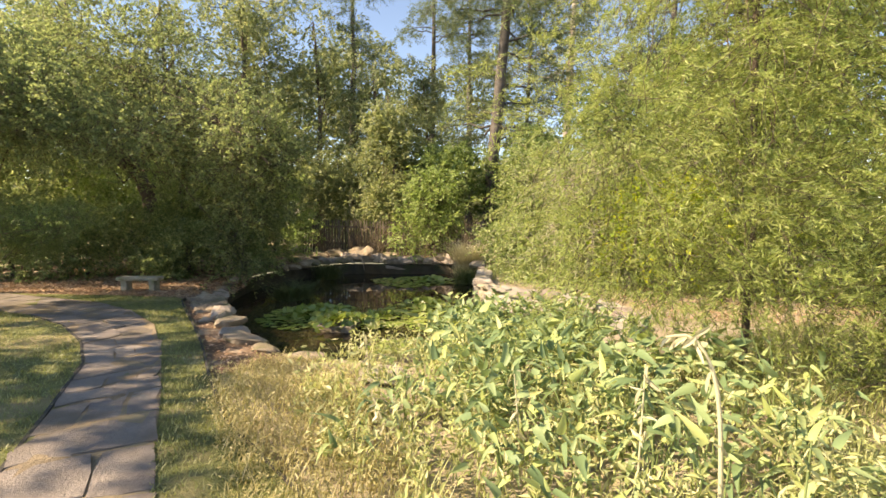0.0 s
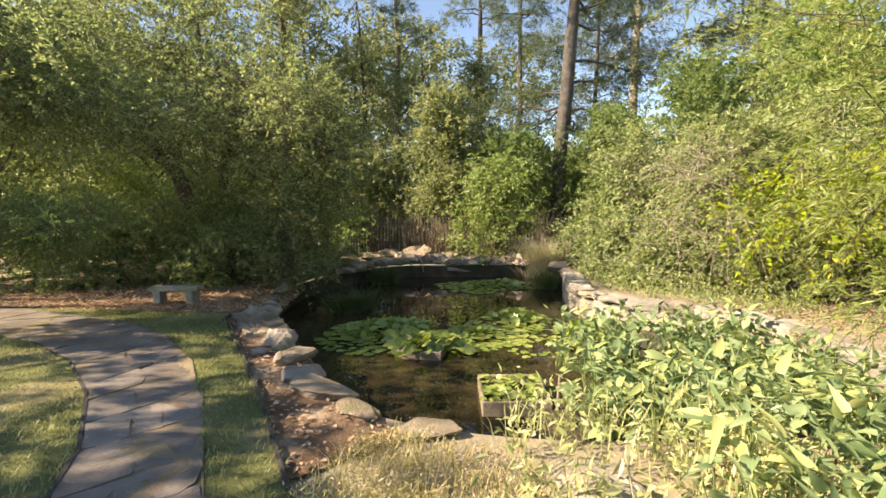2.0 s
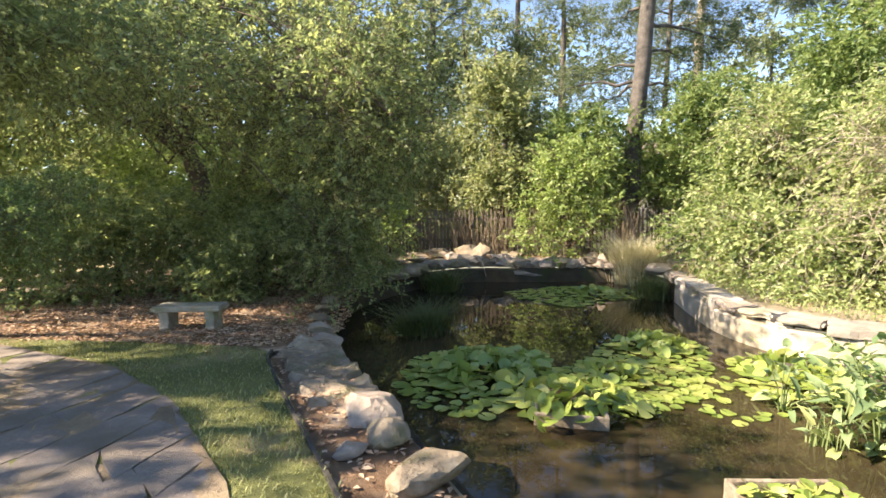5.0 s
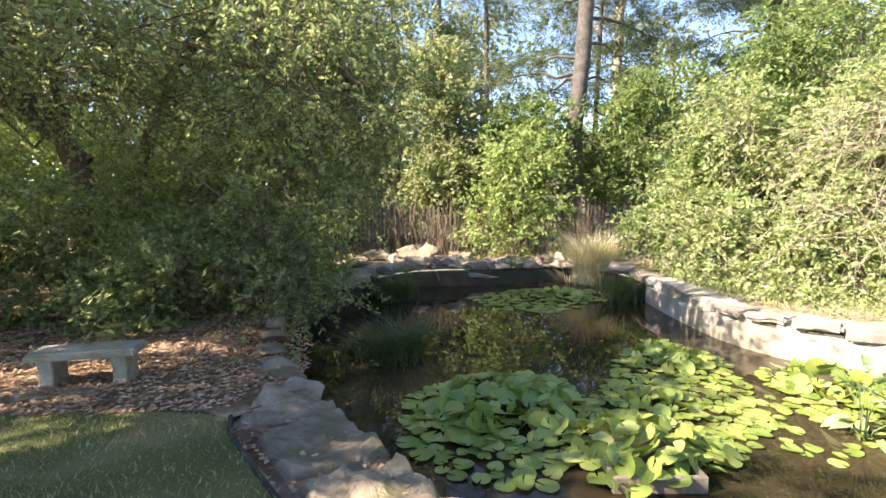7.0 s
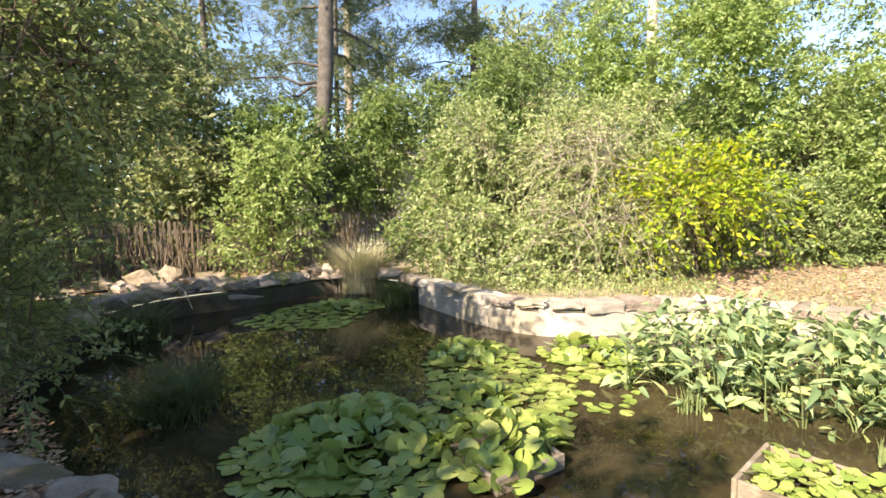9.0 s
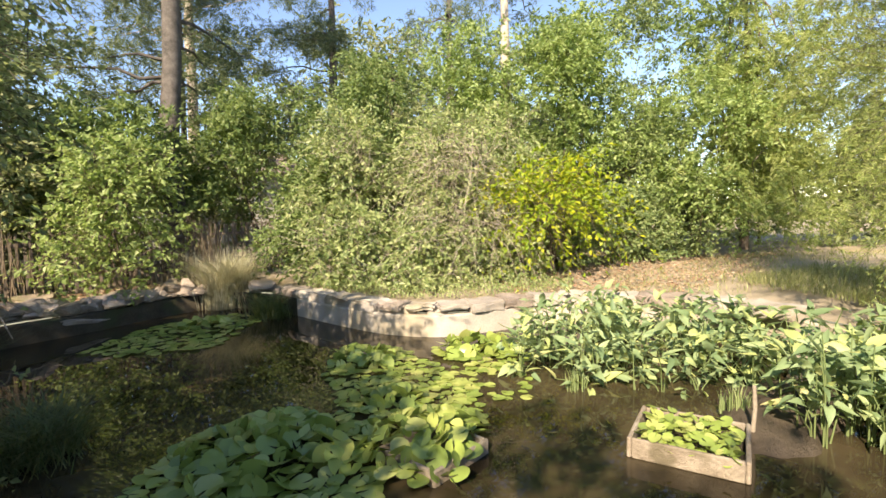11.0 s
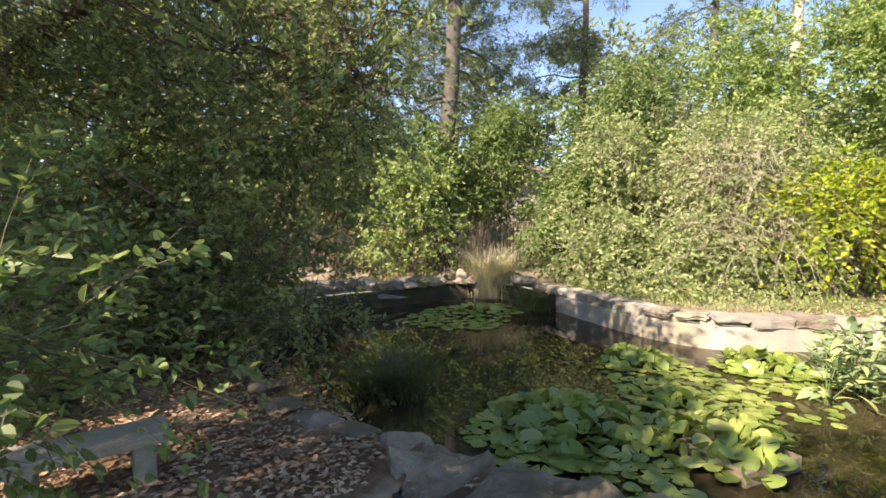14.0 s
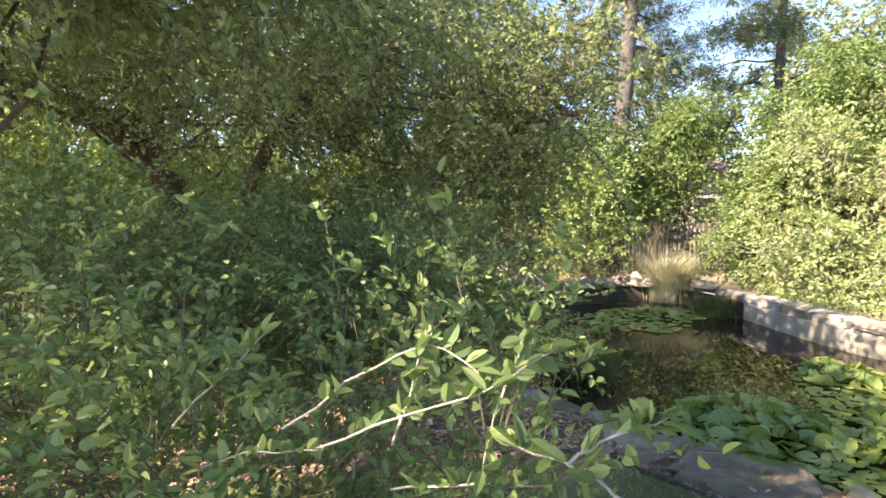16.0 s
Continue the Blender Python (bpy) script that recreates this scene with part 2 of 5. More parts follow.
def tube(points, radii, sides=7):
    """A tapered limb along a line of points."""
    pts, r = np.asarray(points, float), np.asarray(radii, float)
    d = unit(np.gradient(pts, axis=0))
    ref = np.where(np.abs(d[:, 2:3]) > 0.9, [[1.0, 0, 0]], [[0, 0, 1.0]])
    u = unit(np.cross(d, ref))
    w = np.cross(d, u)
    a = np.linspace(0, 2 * np.pi, sides, endpoint=False)
    v = (pts[:, None] + r[:, None, None] * (np.cos(a)[None, :, None] * u[:, None] + np.sin(a)[None, :, None] * w[:, None])).reshape(-1, 3)
    f = []
    for i in range(len(pts) - 1):
        for j in range(sides):
            q = i * sides + j
            s = i * sides + (j + 1) % sides
            f += [(q, s, s + sides), (q, s + sides, q + sides)]
    return v, np.array(f)


def wavy(a, b, n, amount, rng, sag=0.0):
    """A crooked line from a to b."""
    t = np.linspace(0, 1, n)[:, None]
    p = np.asarray(a, float) * (1 - t) + np.asarray(b, float) * t
    p[1:-1] += rng.normal(size=(n - 2, 3)) * amount
    p[:, 2] += sag * np.sin(np.pi * t[:, 0])
    return p


def clump_points(blobs, count, rng, shell=0.5):
    """Places of twigs in lumpy rounded masses, and the way out of each mass."""
    vol = np.array([b[1][0] * b[1][1] * b[1][2] for b in blobs]) ** (2 / 3)
    out, way = [], []
    for (c, r), m in zip(blobs, np.maximum(1, (count * vol / vol.sum()).astype(int))):
        d = unit(rng.normal(size=(m, 3)))
        lump = 1 + 0.25 * np.sin(d[:, 0] * 5 + c[0] * 3) * np.sin(d[:, 1] * 6 + c[1]) + 0.15 * np.sin(d[:, 2] * 9 + c[0])
        q = (shell + (1 - shell) * rng.random(m) ** 0.6) * lump
        out.append(np.asarray(c) + d * q[:, None] * r)
        way.append(d)
    return np.concatenate(out), np.concatenate(way)


def lumps(x, y, z, r, h, k, seed, low=0.0):
    """An uneven, loosely heaped mass of k small ones, from the ground to z + h."""
    q = np.random.default_rng(seed)
    out, top = [], z + h
    for _ in range(k):
        u = q.random() ** 0.8
        a, d = q.uniform(0, 6.28), math.sqrt(q.random()) * r * (1.15 - 0.75 * u)
        s = q.uniform(0.2, 0.38) * r
        out.append(((x + d * math.cos(a), y + d * math.sin(a) * 0.85, max(low, low + u * (top - low) - s * 0.5)), (s * 1.15, s * 1.15, s * 0.8)))
    return out


def thin_twigs(a, b, c, r0, r1):
    """Many three-sided twigs at once, each bent at b."""
    d = unit(c - a)
    u = unit(np.cross(d, [0.31, 0.52, 0.8]))
    w = np.cross(d, u)
    v = []
    for p, r in ((a, r0), (b, (r0 + r1) / 2), (c, r1)):
        for k in range(3):
            v.append(p + r * (math.cos(2.094 * k) * u + math.sin(2.094 * k) * w))
    v = np.stack(v, 1).reshape(-1, 3)
    f = [(i * 3 + j, i * 3 + (j + 1) % 3, i * 3 + 3 + (j + 1) % 3) for i in range(2) for j in range(3)] + [(i * 3 + j, i * 3 + 3 + (j + 1) % 3, i * 3 + 3 + j) for i in range(2) for j in range(3)]
    return v, (np.array(f)[None] + (np.arange(len(a)) * 9)[:, None, None]).reshape(-1, 3)


def foliage(blobs, leaves, length, width, rng, sigma=0.16, per=16, up=0.5, droop=0.2, shell=0.3, floor=None, oval=False):
    """Leaves set along twigs that grow out of the masses, arch over and hang."""
    a, way = clump_points(blobs, max(4, leaves // per), rng, shell)
    m = len(a)
    d = unit(way + rng.normal(size=(m, 3)) * 0.55 + (0, 0, 0.25))
    L = (sigma * 3.0 * rng.uniform(0.5, 1.5, m))[:, None]
    sag = np.array([0, 0, -0.55 * droop])
    at = lambda s: a[:, None] + d[:, None] * (L * s)[..., None] + sag * (L * s * s)[..., None]
    s = rng.random((m, per)) ** 0.8
    p = at(s)
    w = unit(np.cross(d, unit(rng.normal(size=(m, 3)) * 0.5 + (0, 0, 1))))
    hand = np.where(np.arange(per) % 2, 1.0, -1.0)[None, :, None]
    go = unit(d[:, None] * 0.65 + hand * w[:, None] * 0.8 + rng.normal(size=(m, per, 3)) * 0.35 + sag * 0.8 * s[..., None])
    p = (p + rng.normal(size=p.shape) * length * 0.25).reshape(-1, 3)
    if floor is not None:
        p[:, 2] = np.maximum(p[:, 2], floor + rng.random(len(p)) * 0.15)
    v, f = leaf_arrays(p, length, width, rng, up, 0, 0.25, go.reshape(-1, 3), oval)
    ends = [at(np.full((m, 1), k))[:, 0] for k in (-0.3, 0.45, 1.0)]
    if floor is not None:
        for e in ends:
            e[:, 2] = np.maximum(e[:, 2], floor)
    return v, f, ends


def plant(name, label, category, base, blobs, leaves, length, width, mat, bark=BARK, trunk=None, limbs=14, sigma=0.16, per=16,
          up=0.5, droop=0.2, shell=0.3, floor=None, seed=1, group="", limb_r=0.03, twig=0.0, oval=False):
    """A tree or shrub: trunk(s), limbs that reach into the crown, twigs and a crown of single leaves."""
    rng = np.random.default_rng(seed)
    e = thing(name, label, category, (base[0], base[1], base[2] - 0.06), group)
    v, f, ends = foliage(blobs, leaves, length, width, rng, sigma, per, up, droop, shell, floor, oval)
    put("crown", mesh_of("crown", v, f, mat), e)
    if twig:
        tagged(put("brushwood", mesh_of("brushwood", *thin_twigs(*ends, twig, twig * 0.4), bark), e), kind="stuff")
    stems = trunk or [([base, (base[0], base[1], base[2] + 0.3)], [0.05, 0.04])]
    tops = []
    for pts, radii in stems:
        pts = np.asarray(pts, float)
        t = np.linspace(0, 1, max(6, 3 * len(pts)))
        s = np.linspace(0, 1, len(pts))
        line = np.stack([np.interp(t, s, pts[:, k]) for k in range(3)], 1)
        line[1:-1] += rng.normal(size=(len(t) - 2, 3)) * np.mean(radii) * 0.25
        put("trunk", mesh_of("trunk", *tube(line, np.interp(t, s, radii), 9), bark, True), e)
        tops.append(line)
    for k in rng.choice(len(ends[0]), min(limbs, len(ends[0])), replace=False):
        line = tops[rng.integers(len(tops))]
        q = line[rng.integers(len(line) // 2, len(line))]
        to = ends[0][k]
        w = wavy(q, to, 6, np.linalg.norm(to - q) * 0.05, rng, 0.1)
        put("limb", mesh_of("limb", *tube(w, np.linspace(limb_r, limb_r * 0.25, 6), 5), bark, True), e)
    return e


def sheet(name, outline, lift, material, label, category, step=0.35, rough=0.012, low=None):
    """A patch of ground cover that follows the land."""
    o = [Vector(p) for p in outline]
    xs, ys = [p.x for p in o], [p.y for p in o]
    inner = []
    for x in np.arange(min(xs), max(xs), step):
        for y in np.arange(min(ys), max(ys), step):
            inner.append(Vector((x + RNG.uniform(-0.1, 0.1) * step, y + RNG.uniform(-0.1, 0.1) * step)))
    edges = [(i, (i + 1) % len(o)) for i in range(len(o))]
    v, _, f, *_ = geometry.delaunay_2d_cdt(o + inner, edges, [], 1, 1e-5)
    bm = bmesh.new()
    bv = [bm.verts.new((p.x, p.y, float(gz(p.x, p.y)) + lift + RNG.uniform(-rough, rough))) for p in v]
    for t in f:
        bm.faces.new([bv[i] for i in t])
    bmesh.ops.recalc_face_normals(bm, faces=bm.faces)
    m = bpy.data.meshes.new(name)
    for q in bm.faces:
        q.smooth = True
    bm.to_mesh(m)
    bm.free()
    m.materials.append(material)
    return tagged(new(name, m), label, category, kind="structure")


def inside(px, py, poly):
    px, py = np.asarray(px), np.asarray(py)
    hit = np.zeros(len(px), bool)
    for (x1, y1), (x2, y2) in zip(poly, poly[1:] + poly[:1]):
        c = (y1 > py) != (y2 > py)
        hit ^= c & (px < (x2 - x1) * (py - y1) / (y2 - y1 + 1e-12) + x1)
    return hit


def scatter(poly, n, rng):
    p = np.asarray(poly)
    out = np.zeros((0, 2))
    while len(out) < n:
        q = rng.uniform(p.min(0), p.max(0), (n, 2))
        out = np.concatenate([out, q[inside(q[:, 0], q[:, 1], poly)]])
    return out[:n]


def smooth_loop(points, per=5):
    """A closed rounded line through the points."""
    p = [np.array(q, float) for q in points]
    n, out = len(p), []
    for i in range(n):
        a, b, c, d = p[i - 1], p[i], p[(i + 1) % n], p[(i + 2) % n]
        for k in range(per):
            t = k / per
            out.append(0.5 * (2 * b + (c - a) * t + (2 * a - 5 * b + 4 * c - d) * t * t + (3 * b - a - 3 * c + d) * t ** 3))
    return np.array(out)


def rock_mesh(name, size, seed, material, sub=3, flat=0.0, edge=0.35):
    """A broken, weathered stone; its foot lies at z = 0."""
    rng = np.random.default_rng(seed)
    bm = bmesh.new()
    bmesh.ops.create_icosphere(bm, subdivisions=sub, radius=0.5)
    cuts = [(unit(rng.normal(size=3)), rng.uniform(0.2, 0.38)) for _ in range(14)]
    if flat:
        cuts.append((np.array([0, 0, 1.0]), flat))
    off = Vector(rng.uniform(0, 50, 3))
    for w in bm.verts:
        c = np.array(w.co)
        for nrm, d in cuts:
            s = c @ nrm - d
            if s > 0:
                c = c - nrm * s * 0.92
        c = Vector(c) * (1 + edge * 0.35 * noise.noise(w.co * 4 + off) + edge * 0.15 * noise.noise(w.co * 11 + off))
        w.co = Vector((c.x * size[0] * 1.25, c.y * size[1] * 1.25, c.z * size[2] * 1.3))
    low = min(w.co.z for w in bm.verts)
    for w in bm.verts:
        w.co.z -= low
    m = bpy.data.meshes.new(name)
    for q in bm.faces:
        q.smooth = False
    bm.to_mesh(m)
    bm.free()
    m.materials.append(material)
    return m


def box_bm(sx, sy, sz, bevel=0.01, seg=1):
    bm = bmesh.new()
    bmesh.ops.create_cube(bm, size=1)
    for w in bm.verts:
        w.co = Vector((w.co.x * sx, w.co.y * sy, (w.co.z + 0.5) * sz))
    if bevel:
        bmesh.ops.bevel(bm, geom=bm.edges[:], offset=bevel, segments=seg, affect="EDGES")
    return bm


# ---- the pond and the land ----
POND = [(-3.6, 7.95), (-4.15, 8.7), (-4.7, 9.4), (-5.15, 9.98), (-5.48, 10.4), (-5.85, 10.88), (-6.18, 11.3), (-6.68, 12.1),
        (-7.1, 13.2), (-7.3, 14.5), (-7.1, 15.9), (-6.6, 17.1), (-5.8, 17.85), (-4.4, 18.1), (-3.2, 18.4), (-2.2, 18.2),
        (-1.74, 16.9), (-1.68, 15.5), (-1.62, 14.5), (-1.5, 13.85), (-1.15, 13.2), (-0.5, 12.82), (0.35, 12.42), (0.95, 11.6),
        (1.05, 10.3), (0.7, 9.0), (-0.2, 8.1), (-1.4, 7.7), (-2.6, 7.6)]
loop = smooth_loop(POND, 5)
centre = np.array([-3.2, 12.6])
rings, nl = [], len(loop)
for step in (0.10, 0.35, 0.8, 1.6, 3.2, 6.5, 13, 30, 90, 300, 1500):
    out = unit(loop - centre)
    if step > 5:
        ang = np.arctan2(out[:, 1], out[:, 0])
        q = loop + out * step
    else:
        q = loop + out * step
    z = gz(q[:, 0], q[:, 1]) - 0.05 + (RNG.normal(size=nl) * 0.01 if 0.3 < step < 40 else 0)
    rings.append(np.column_stack([q, z]))
v = np.concatenate(rings)
f = [(i * nl + j, i * nl + (j + 1) % nl, (i + 1) * nl + (j + 1) % nl, (i + 1) * nl + j) for i in range(len(rings) - 1) for j in range(nl)]
tagged(put("ground", mesh_of("ground", v, np.array(f)[:, ::-1], SAND, True)), "pale sandy soil round the garden pond", "ground", kind="structure")

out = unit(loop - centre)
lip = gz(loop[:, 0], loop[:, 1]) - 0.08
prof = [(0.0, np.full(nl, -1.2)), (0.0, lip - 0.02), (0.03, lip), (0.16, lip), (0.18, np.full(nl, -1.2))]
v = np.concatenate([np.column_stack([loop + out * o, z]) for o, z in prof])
# right stretch in plain concrete, the rest in a colour darkened for shade
for stretch, mt, label in ((range(82, 130), CONCRETE, "pale weathered concrete pond wall in the sun"), ([*range(130, nl), *range(82)], SHADED_WALL, "concrete wall of the pond with the shade put into its colour")):
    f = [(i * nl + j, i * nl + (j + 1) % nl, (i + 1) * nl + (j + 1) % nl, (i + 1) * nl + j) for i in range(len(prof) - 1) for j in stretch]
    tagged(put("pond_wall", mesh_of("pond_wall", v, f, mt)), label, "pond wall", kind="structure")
v = np.concatenate([np.column_stack([loop, np.full(nl, -1.1)]), [[*centre, -1.1]]])
tagged(put("pond_bed", mesh_of("pond_bed", v, [(j, (j + 1) % nl, nl) for j in range(nl)], SOIL)), "dark muddy pond bed", "pond bed", kind="structure")
v = np.concatenate([np.column_stack([loop + out * 0.02, np.full(nl, WATER_Z)]), [[*centre, WATER_Z]]])
tagged(put("water", mesh_of("water", v, [(j, (j + 1) % nl, nl) for j in range(nl)], WATER)), "still murky brown pond water", "water", kind="structure")

PATH_L = [(0.2, 0.0), (-1.35, 2.2), (-3.0, 4.4), (-3.7, 5.4), (-4.6, 6.6), (-5.4, 7.35), (-6.4, 8.05), (-7.5, 8.55), (-10.5, 9.2)]
PATH_R = [(0.95, 0.3), (-0.6, 2.5), (-2.3, 4.72), (-3.3, 6.03), (-4.25, 7.2), (-5.3, 8.35), (-6.4, 9.2), (-7.5, 9.75), (-10.5, 10.3)]
LAWN_EDGE = [(-1.55, 4.85), (-2.5, 5.65), (-3.3, 6.62), (-3.75, 7.2), (-4.28, 7.85), (-4.88, 8.55), (-5.45, 9.2), (-5.95, 9.78), (-6.4, 10.33), (-6.5, 10.56)]
LAWN = [(1.5, 0.0)] + LAWN_EDGE + [(-6.75, 10.64), (-7.3, 10.62), (-8.05, 10.52), (-9.4, 10.3), (-12.0, 10.2), (-12.0, -2.0), (1.5, -2.0)]
sheet("lawn", LAWN, 0.012, TURF, "patchy mown lawn in dappled shade", "lawn")
MULCH_AREA = [(-6.5, 10.56), (-6.75, 10.64), (-7.3, 10.62), (-8.05, 10.52), (-9.4, 10.3), (-14.0, 10.1), (-14.0, 20.0), (-7.6, 18.5), (-7.5, 15.5), (-7.42, 13.9), (-6.98, 12.5), (-6.45, 11.5), (-6.15, 11.1)]
sheet("mulch_bed", MULCH_AREA, 0.01, MULCH, "bed of brown fallen leaves under the trees", "mulch bed")
LEDGE = LAWN_EDGE[2:] + [(-6.15, 11.1), (-5.95, 10.85), (-5.58, 10.36), (-5.25, 9.95), (-4.8, 9.35), (-4.25, 8.65), (-3.7, 7.9), (-2.8, 7.3)]
sheet("ledge_soil", LEDGE, -0.02, MULCH, "strip of soil between lawn edge and pond stones", "soil strip", 0.2)


# ---- things ----
def make_bench():
    e = thing("bench", "low mossy cast-stone garden bench on fallen leaves", "bench", (-8.03, 11.26, -0.05))
    e.rotation_euler = (0, 0, radians(15))
    seat = part("seat", box_bm(0.8, 0.29, 0.065, 0.016, 2), BENCH, e)
    seat.location = (0, 0, 0.262)
    for s in (-1, 1):
        bm = bmesh.new()
        prof = [(-0.15, 0), (0.15, 0), (0.15, 0.05), (0.12, 0.09), (0.11, 0.2), (0.12, 0.27), (0.13, 0.318), (-0.13, 0.318), (-0.12, 0.27), (-0.11, 0.2), (-0.12, 0.09), (-0.15, 0.05)]
        fr = [bm.verts.new((-0.055, y, z)) for y, z in prof]
        face = bm.faces.new(fr)
        ex = bmesh.ops.extrude_face_region(bm, geom=[face])
        bmesh.ops.translate(bm, verts=[g for g in ex["geom"] if isinstance(g, bmesh.types.BMVert)], vec=(0.11, 0, 0))
        bmesh.ops.recalc_face_normals(bm, faces=bm.faces)
        bmesh.ops.bevel(bm, geom=bm.edges[:], offset=0.008, segments=1, affect="EDGES")
        for w in bm.verts:
            w.co.z *= 0.835
        leg = part("leg", bm, BENCH, e)
        leg.location = (0.265 * s, 0, 0)
    return e


make_bench()

# big tree over the bench and the pond, and the darker shrubs behind
plant("tree", "spreading dark-leaved tree leaning over the pond", "tree", (-12.0, 16.7, -0.06),
      [((-9.6, 14.5, 3.9), (2.2, 1.2, 1.5)), ((-12.4, 14.9, 4.6), (2.2, 1.1, 1.4)), ((-7.7, 14.6, 2.9), (1.4, 1.4, 1.6)), ((-13.4, 14.3, 4.4), (2.0, 1.6, 1.8)), ((-6.9, 13.3, 2.9), (0.8, 0.9, 1.0)), ((-8.6, 15.3, 2.3), (1.4, 0.9, 1.3)),
       ((-7.4, 12.8, 3.8), (1.2, 1.0, 0.5)), ((-8.0, 15.5, 2.1), (0.8, 0.9, 1.0)), ((-9.9, 13.4, 3.4), (1.5, 1.0, 1.0)), ((-7.3, 13.6, 1.6), (0.6, 0.8, 0.9)), ((-6.3, 13.4, 2.7), (0.5, 0.6, 0.9)), ((-6.0, 13.7, 2.7), (0.4, 0.5, 0.7)), ((-6.3, 13.1, 3.4), (0.5, 0.5, 0.7)), ((-6.4, 12.0, 2.75), (0.4, 0.5, 0.6)), ((-6.2, 11.7, 3.3), (0.35, 0.45, 0.4)), ((-6.6, 13.4, 2.4), (0.5, 0.5, 0.7)), ((-9.8, 13.9, 5.4), (1.6, 0.9, 0.9)), ((-7.05, 12.9, 0.9), (0.45, 0.55, 0.8)), ((-6.8, 12.75, 0.5), (0.32, 0.4, 0.45)), ((-6.7, 13.1, 1.5), (0.4, 0.5, 0.5)), ((-11.6, 14.0, 6.2), (1.9, 0.9, 1.0))],
      84000, 0.07, 0.04, OAK, trunk=[([(-12.2, 16.7, -0.06), (-12.25, 16.6, 1.9), (-12.7, 16.5, 2.9), (-13.5, 16.3, 3.6), (-14.5, 16.0, 3.95)], [0.25, 0.21, 0.17, 0.11, 0.05]), ([(-12.5, 16.55, 2.5), (-12.3, 16.3, 4.0), (-12.4, 16.1, 6.0)], [0.14, 0.1, 0.04]),
      ([(-11.15, 16.5, -0.06), (-11.0, 16.4, 1.8), (-10.1, 15.8, 3.2), (-8.4, 14.2, 3.95), (-6.85, 13.0, 3.35), (-5.95, 12.7, 2.6)], [0.16, 0.13, 0.11, 0.08, 0.045, 0.02]),
      ([(-12.1, 16.6, 2.2), (-13.2, 16.2, 3.2), (-14.2, 15.4, 3.6)], [0.12, 0.09, 0.04]), ([(-10.0, 15.8, 2.9), (-9.2, 16.2, 4.4), (-8.8, 16.4, 5.6)], [0.08, 0.06, 0.03])],
      limbs=36, sigma=0.2, per=20, shell=0.3, seed=3, limb_r=0.03, droop=0.7, twig=0.005)
# trees mostly out of view, added so that their crowns shade lawn and lilies
for x, y, blobs, n, sd in [(-17.0, 14.6, [((-16.6, 14.6, 4.4), (2.4, 2.2, 2.2)), ((-17.5, 17.5, 5.0), (2.6, 3.0, 2.8)), ((-17.2, 15.6, 1.6), (2.0, 2.0, 1.7))], 16000, 4),
                           (-14.5, 4.6, [((u, w, z), (d, d * 0.85, 0.45)) for u, w, z, d in zip(*np.random.default_rng(15).uniform([[-15.5], [1.4], [5.0], [0.4]], [[-10.4], [6.8], [6.6], [0.85]], (4, 17))) if math.hypot(u + 13.6, w - 6.1) > 0.75] + [((-15.0, 6.0, 6.2), (0.7, 0.8, 0.5))], 6200, 6),
                           (-14.6, 9.4, [((-13.45, 9.4, 6.2), (1.4, 1.8, 0.8)), ((-14.3, 7.8, 6.0), (1.0, 0.7, 0.6)), ((-15.6, 10.4, 6.6), (0.9, 0.9, 0.6)), ((-13.0, 11.0, 6.4), (1.2, 0.9, 0.6))], 8000, 7),
                           (-15.2, 11.6, [((-14.6, 11.3, 4.6), (1.6, 1.5, 1.8)), ((-15.6, 12.8, 4.2), (1.8, 1.6, 2.2)), ((-15.4, 10.4, 3.6), (1.2, 1.0, 1.5))], 8500, 8)]:
    plant("tree", "leafy tree mostly out of view, added to cast dappled shade", "tree", (x, y, 0.05), blobs, n, 0.18, 0.1, OAK, trunk=[([(x, y, 0.0), (x + 0.1, y - 0.1, 2.3), (x + 0.3, y, 5.4)], [0.15, 0.12, 0.05])], limbs=16, sigma=0.22, seed=sd, limb_r=0.03)
for i, (x, y, h, w) in enumerate([(-7.75, 14.0, 1.3, 0.8), (-8.6, 13.5, 1.5, 1.0), (-9.7, 13.2, 1.6, 1.1), (-10.9, 12.9, 1.7, 1.1), (-12.2, 12.2, 1.9, 1.2), (-13.8, 11.6, 2.2, 1.4), (-8.4, 16.4, 1.8, 0.9), (-8.6, 15.2, 2.0, 1.0), (-9.9, 14.8, 2.2, 1.1)]):
    plant("shrub", "dense dark evergreen shrub in deep shade", "shrub", (x, y, -0.06), lumps(x, y, h * 0.5, w, h * 0.5, 16, 900 + i, 0.2),
          8800, 0.074, 0.04, OAK, floor=-0.05, seed=20 + i, group="shrubs behind the bench", limbs=6, limb_r=0.015, droop=0.5, sigma=0.13)

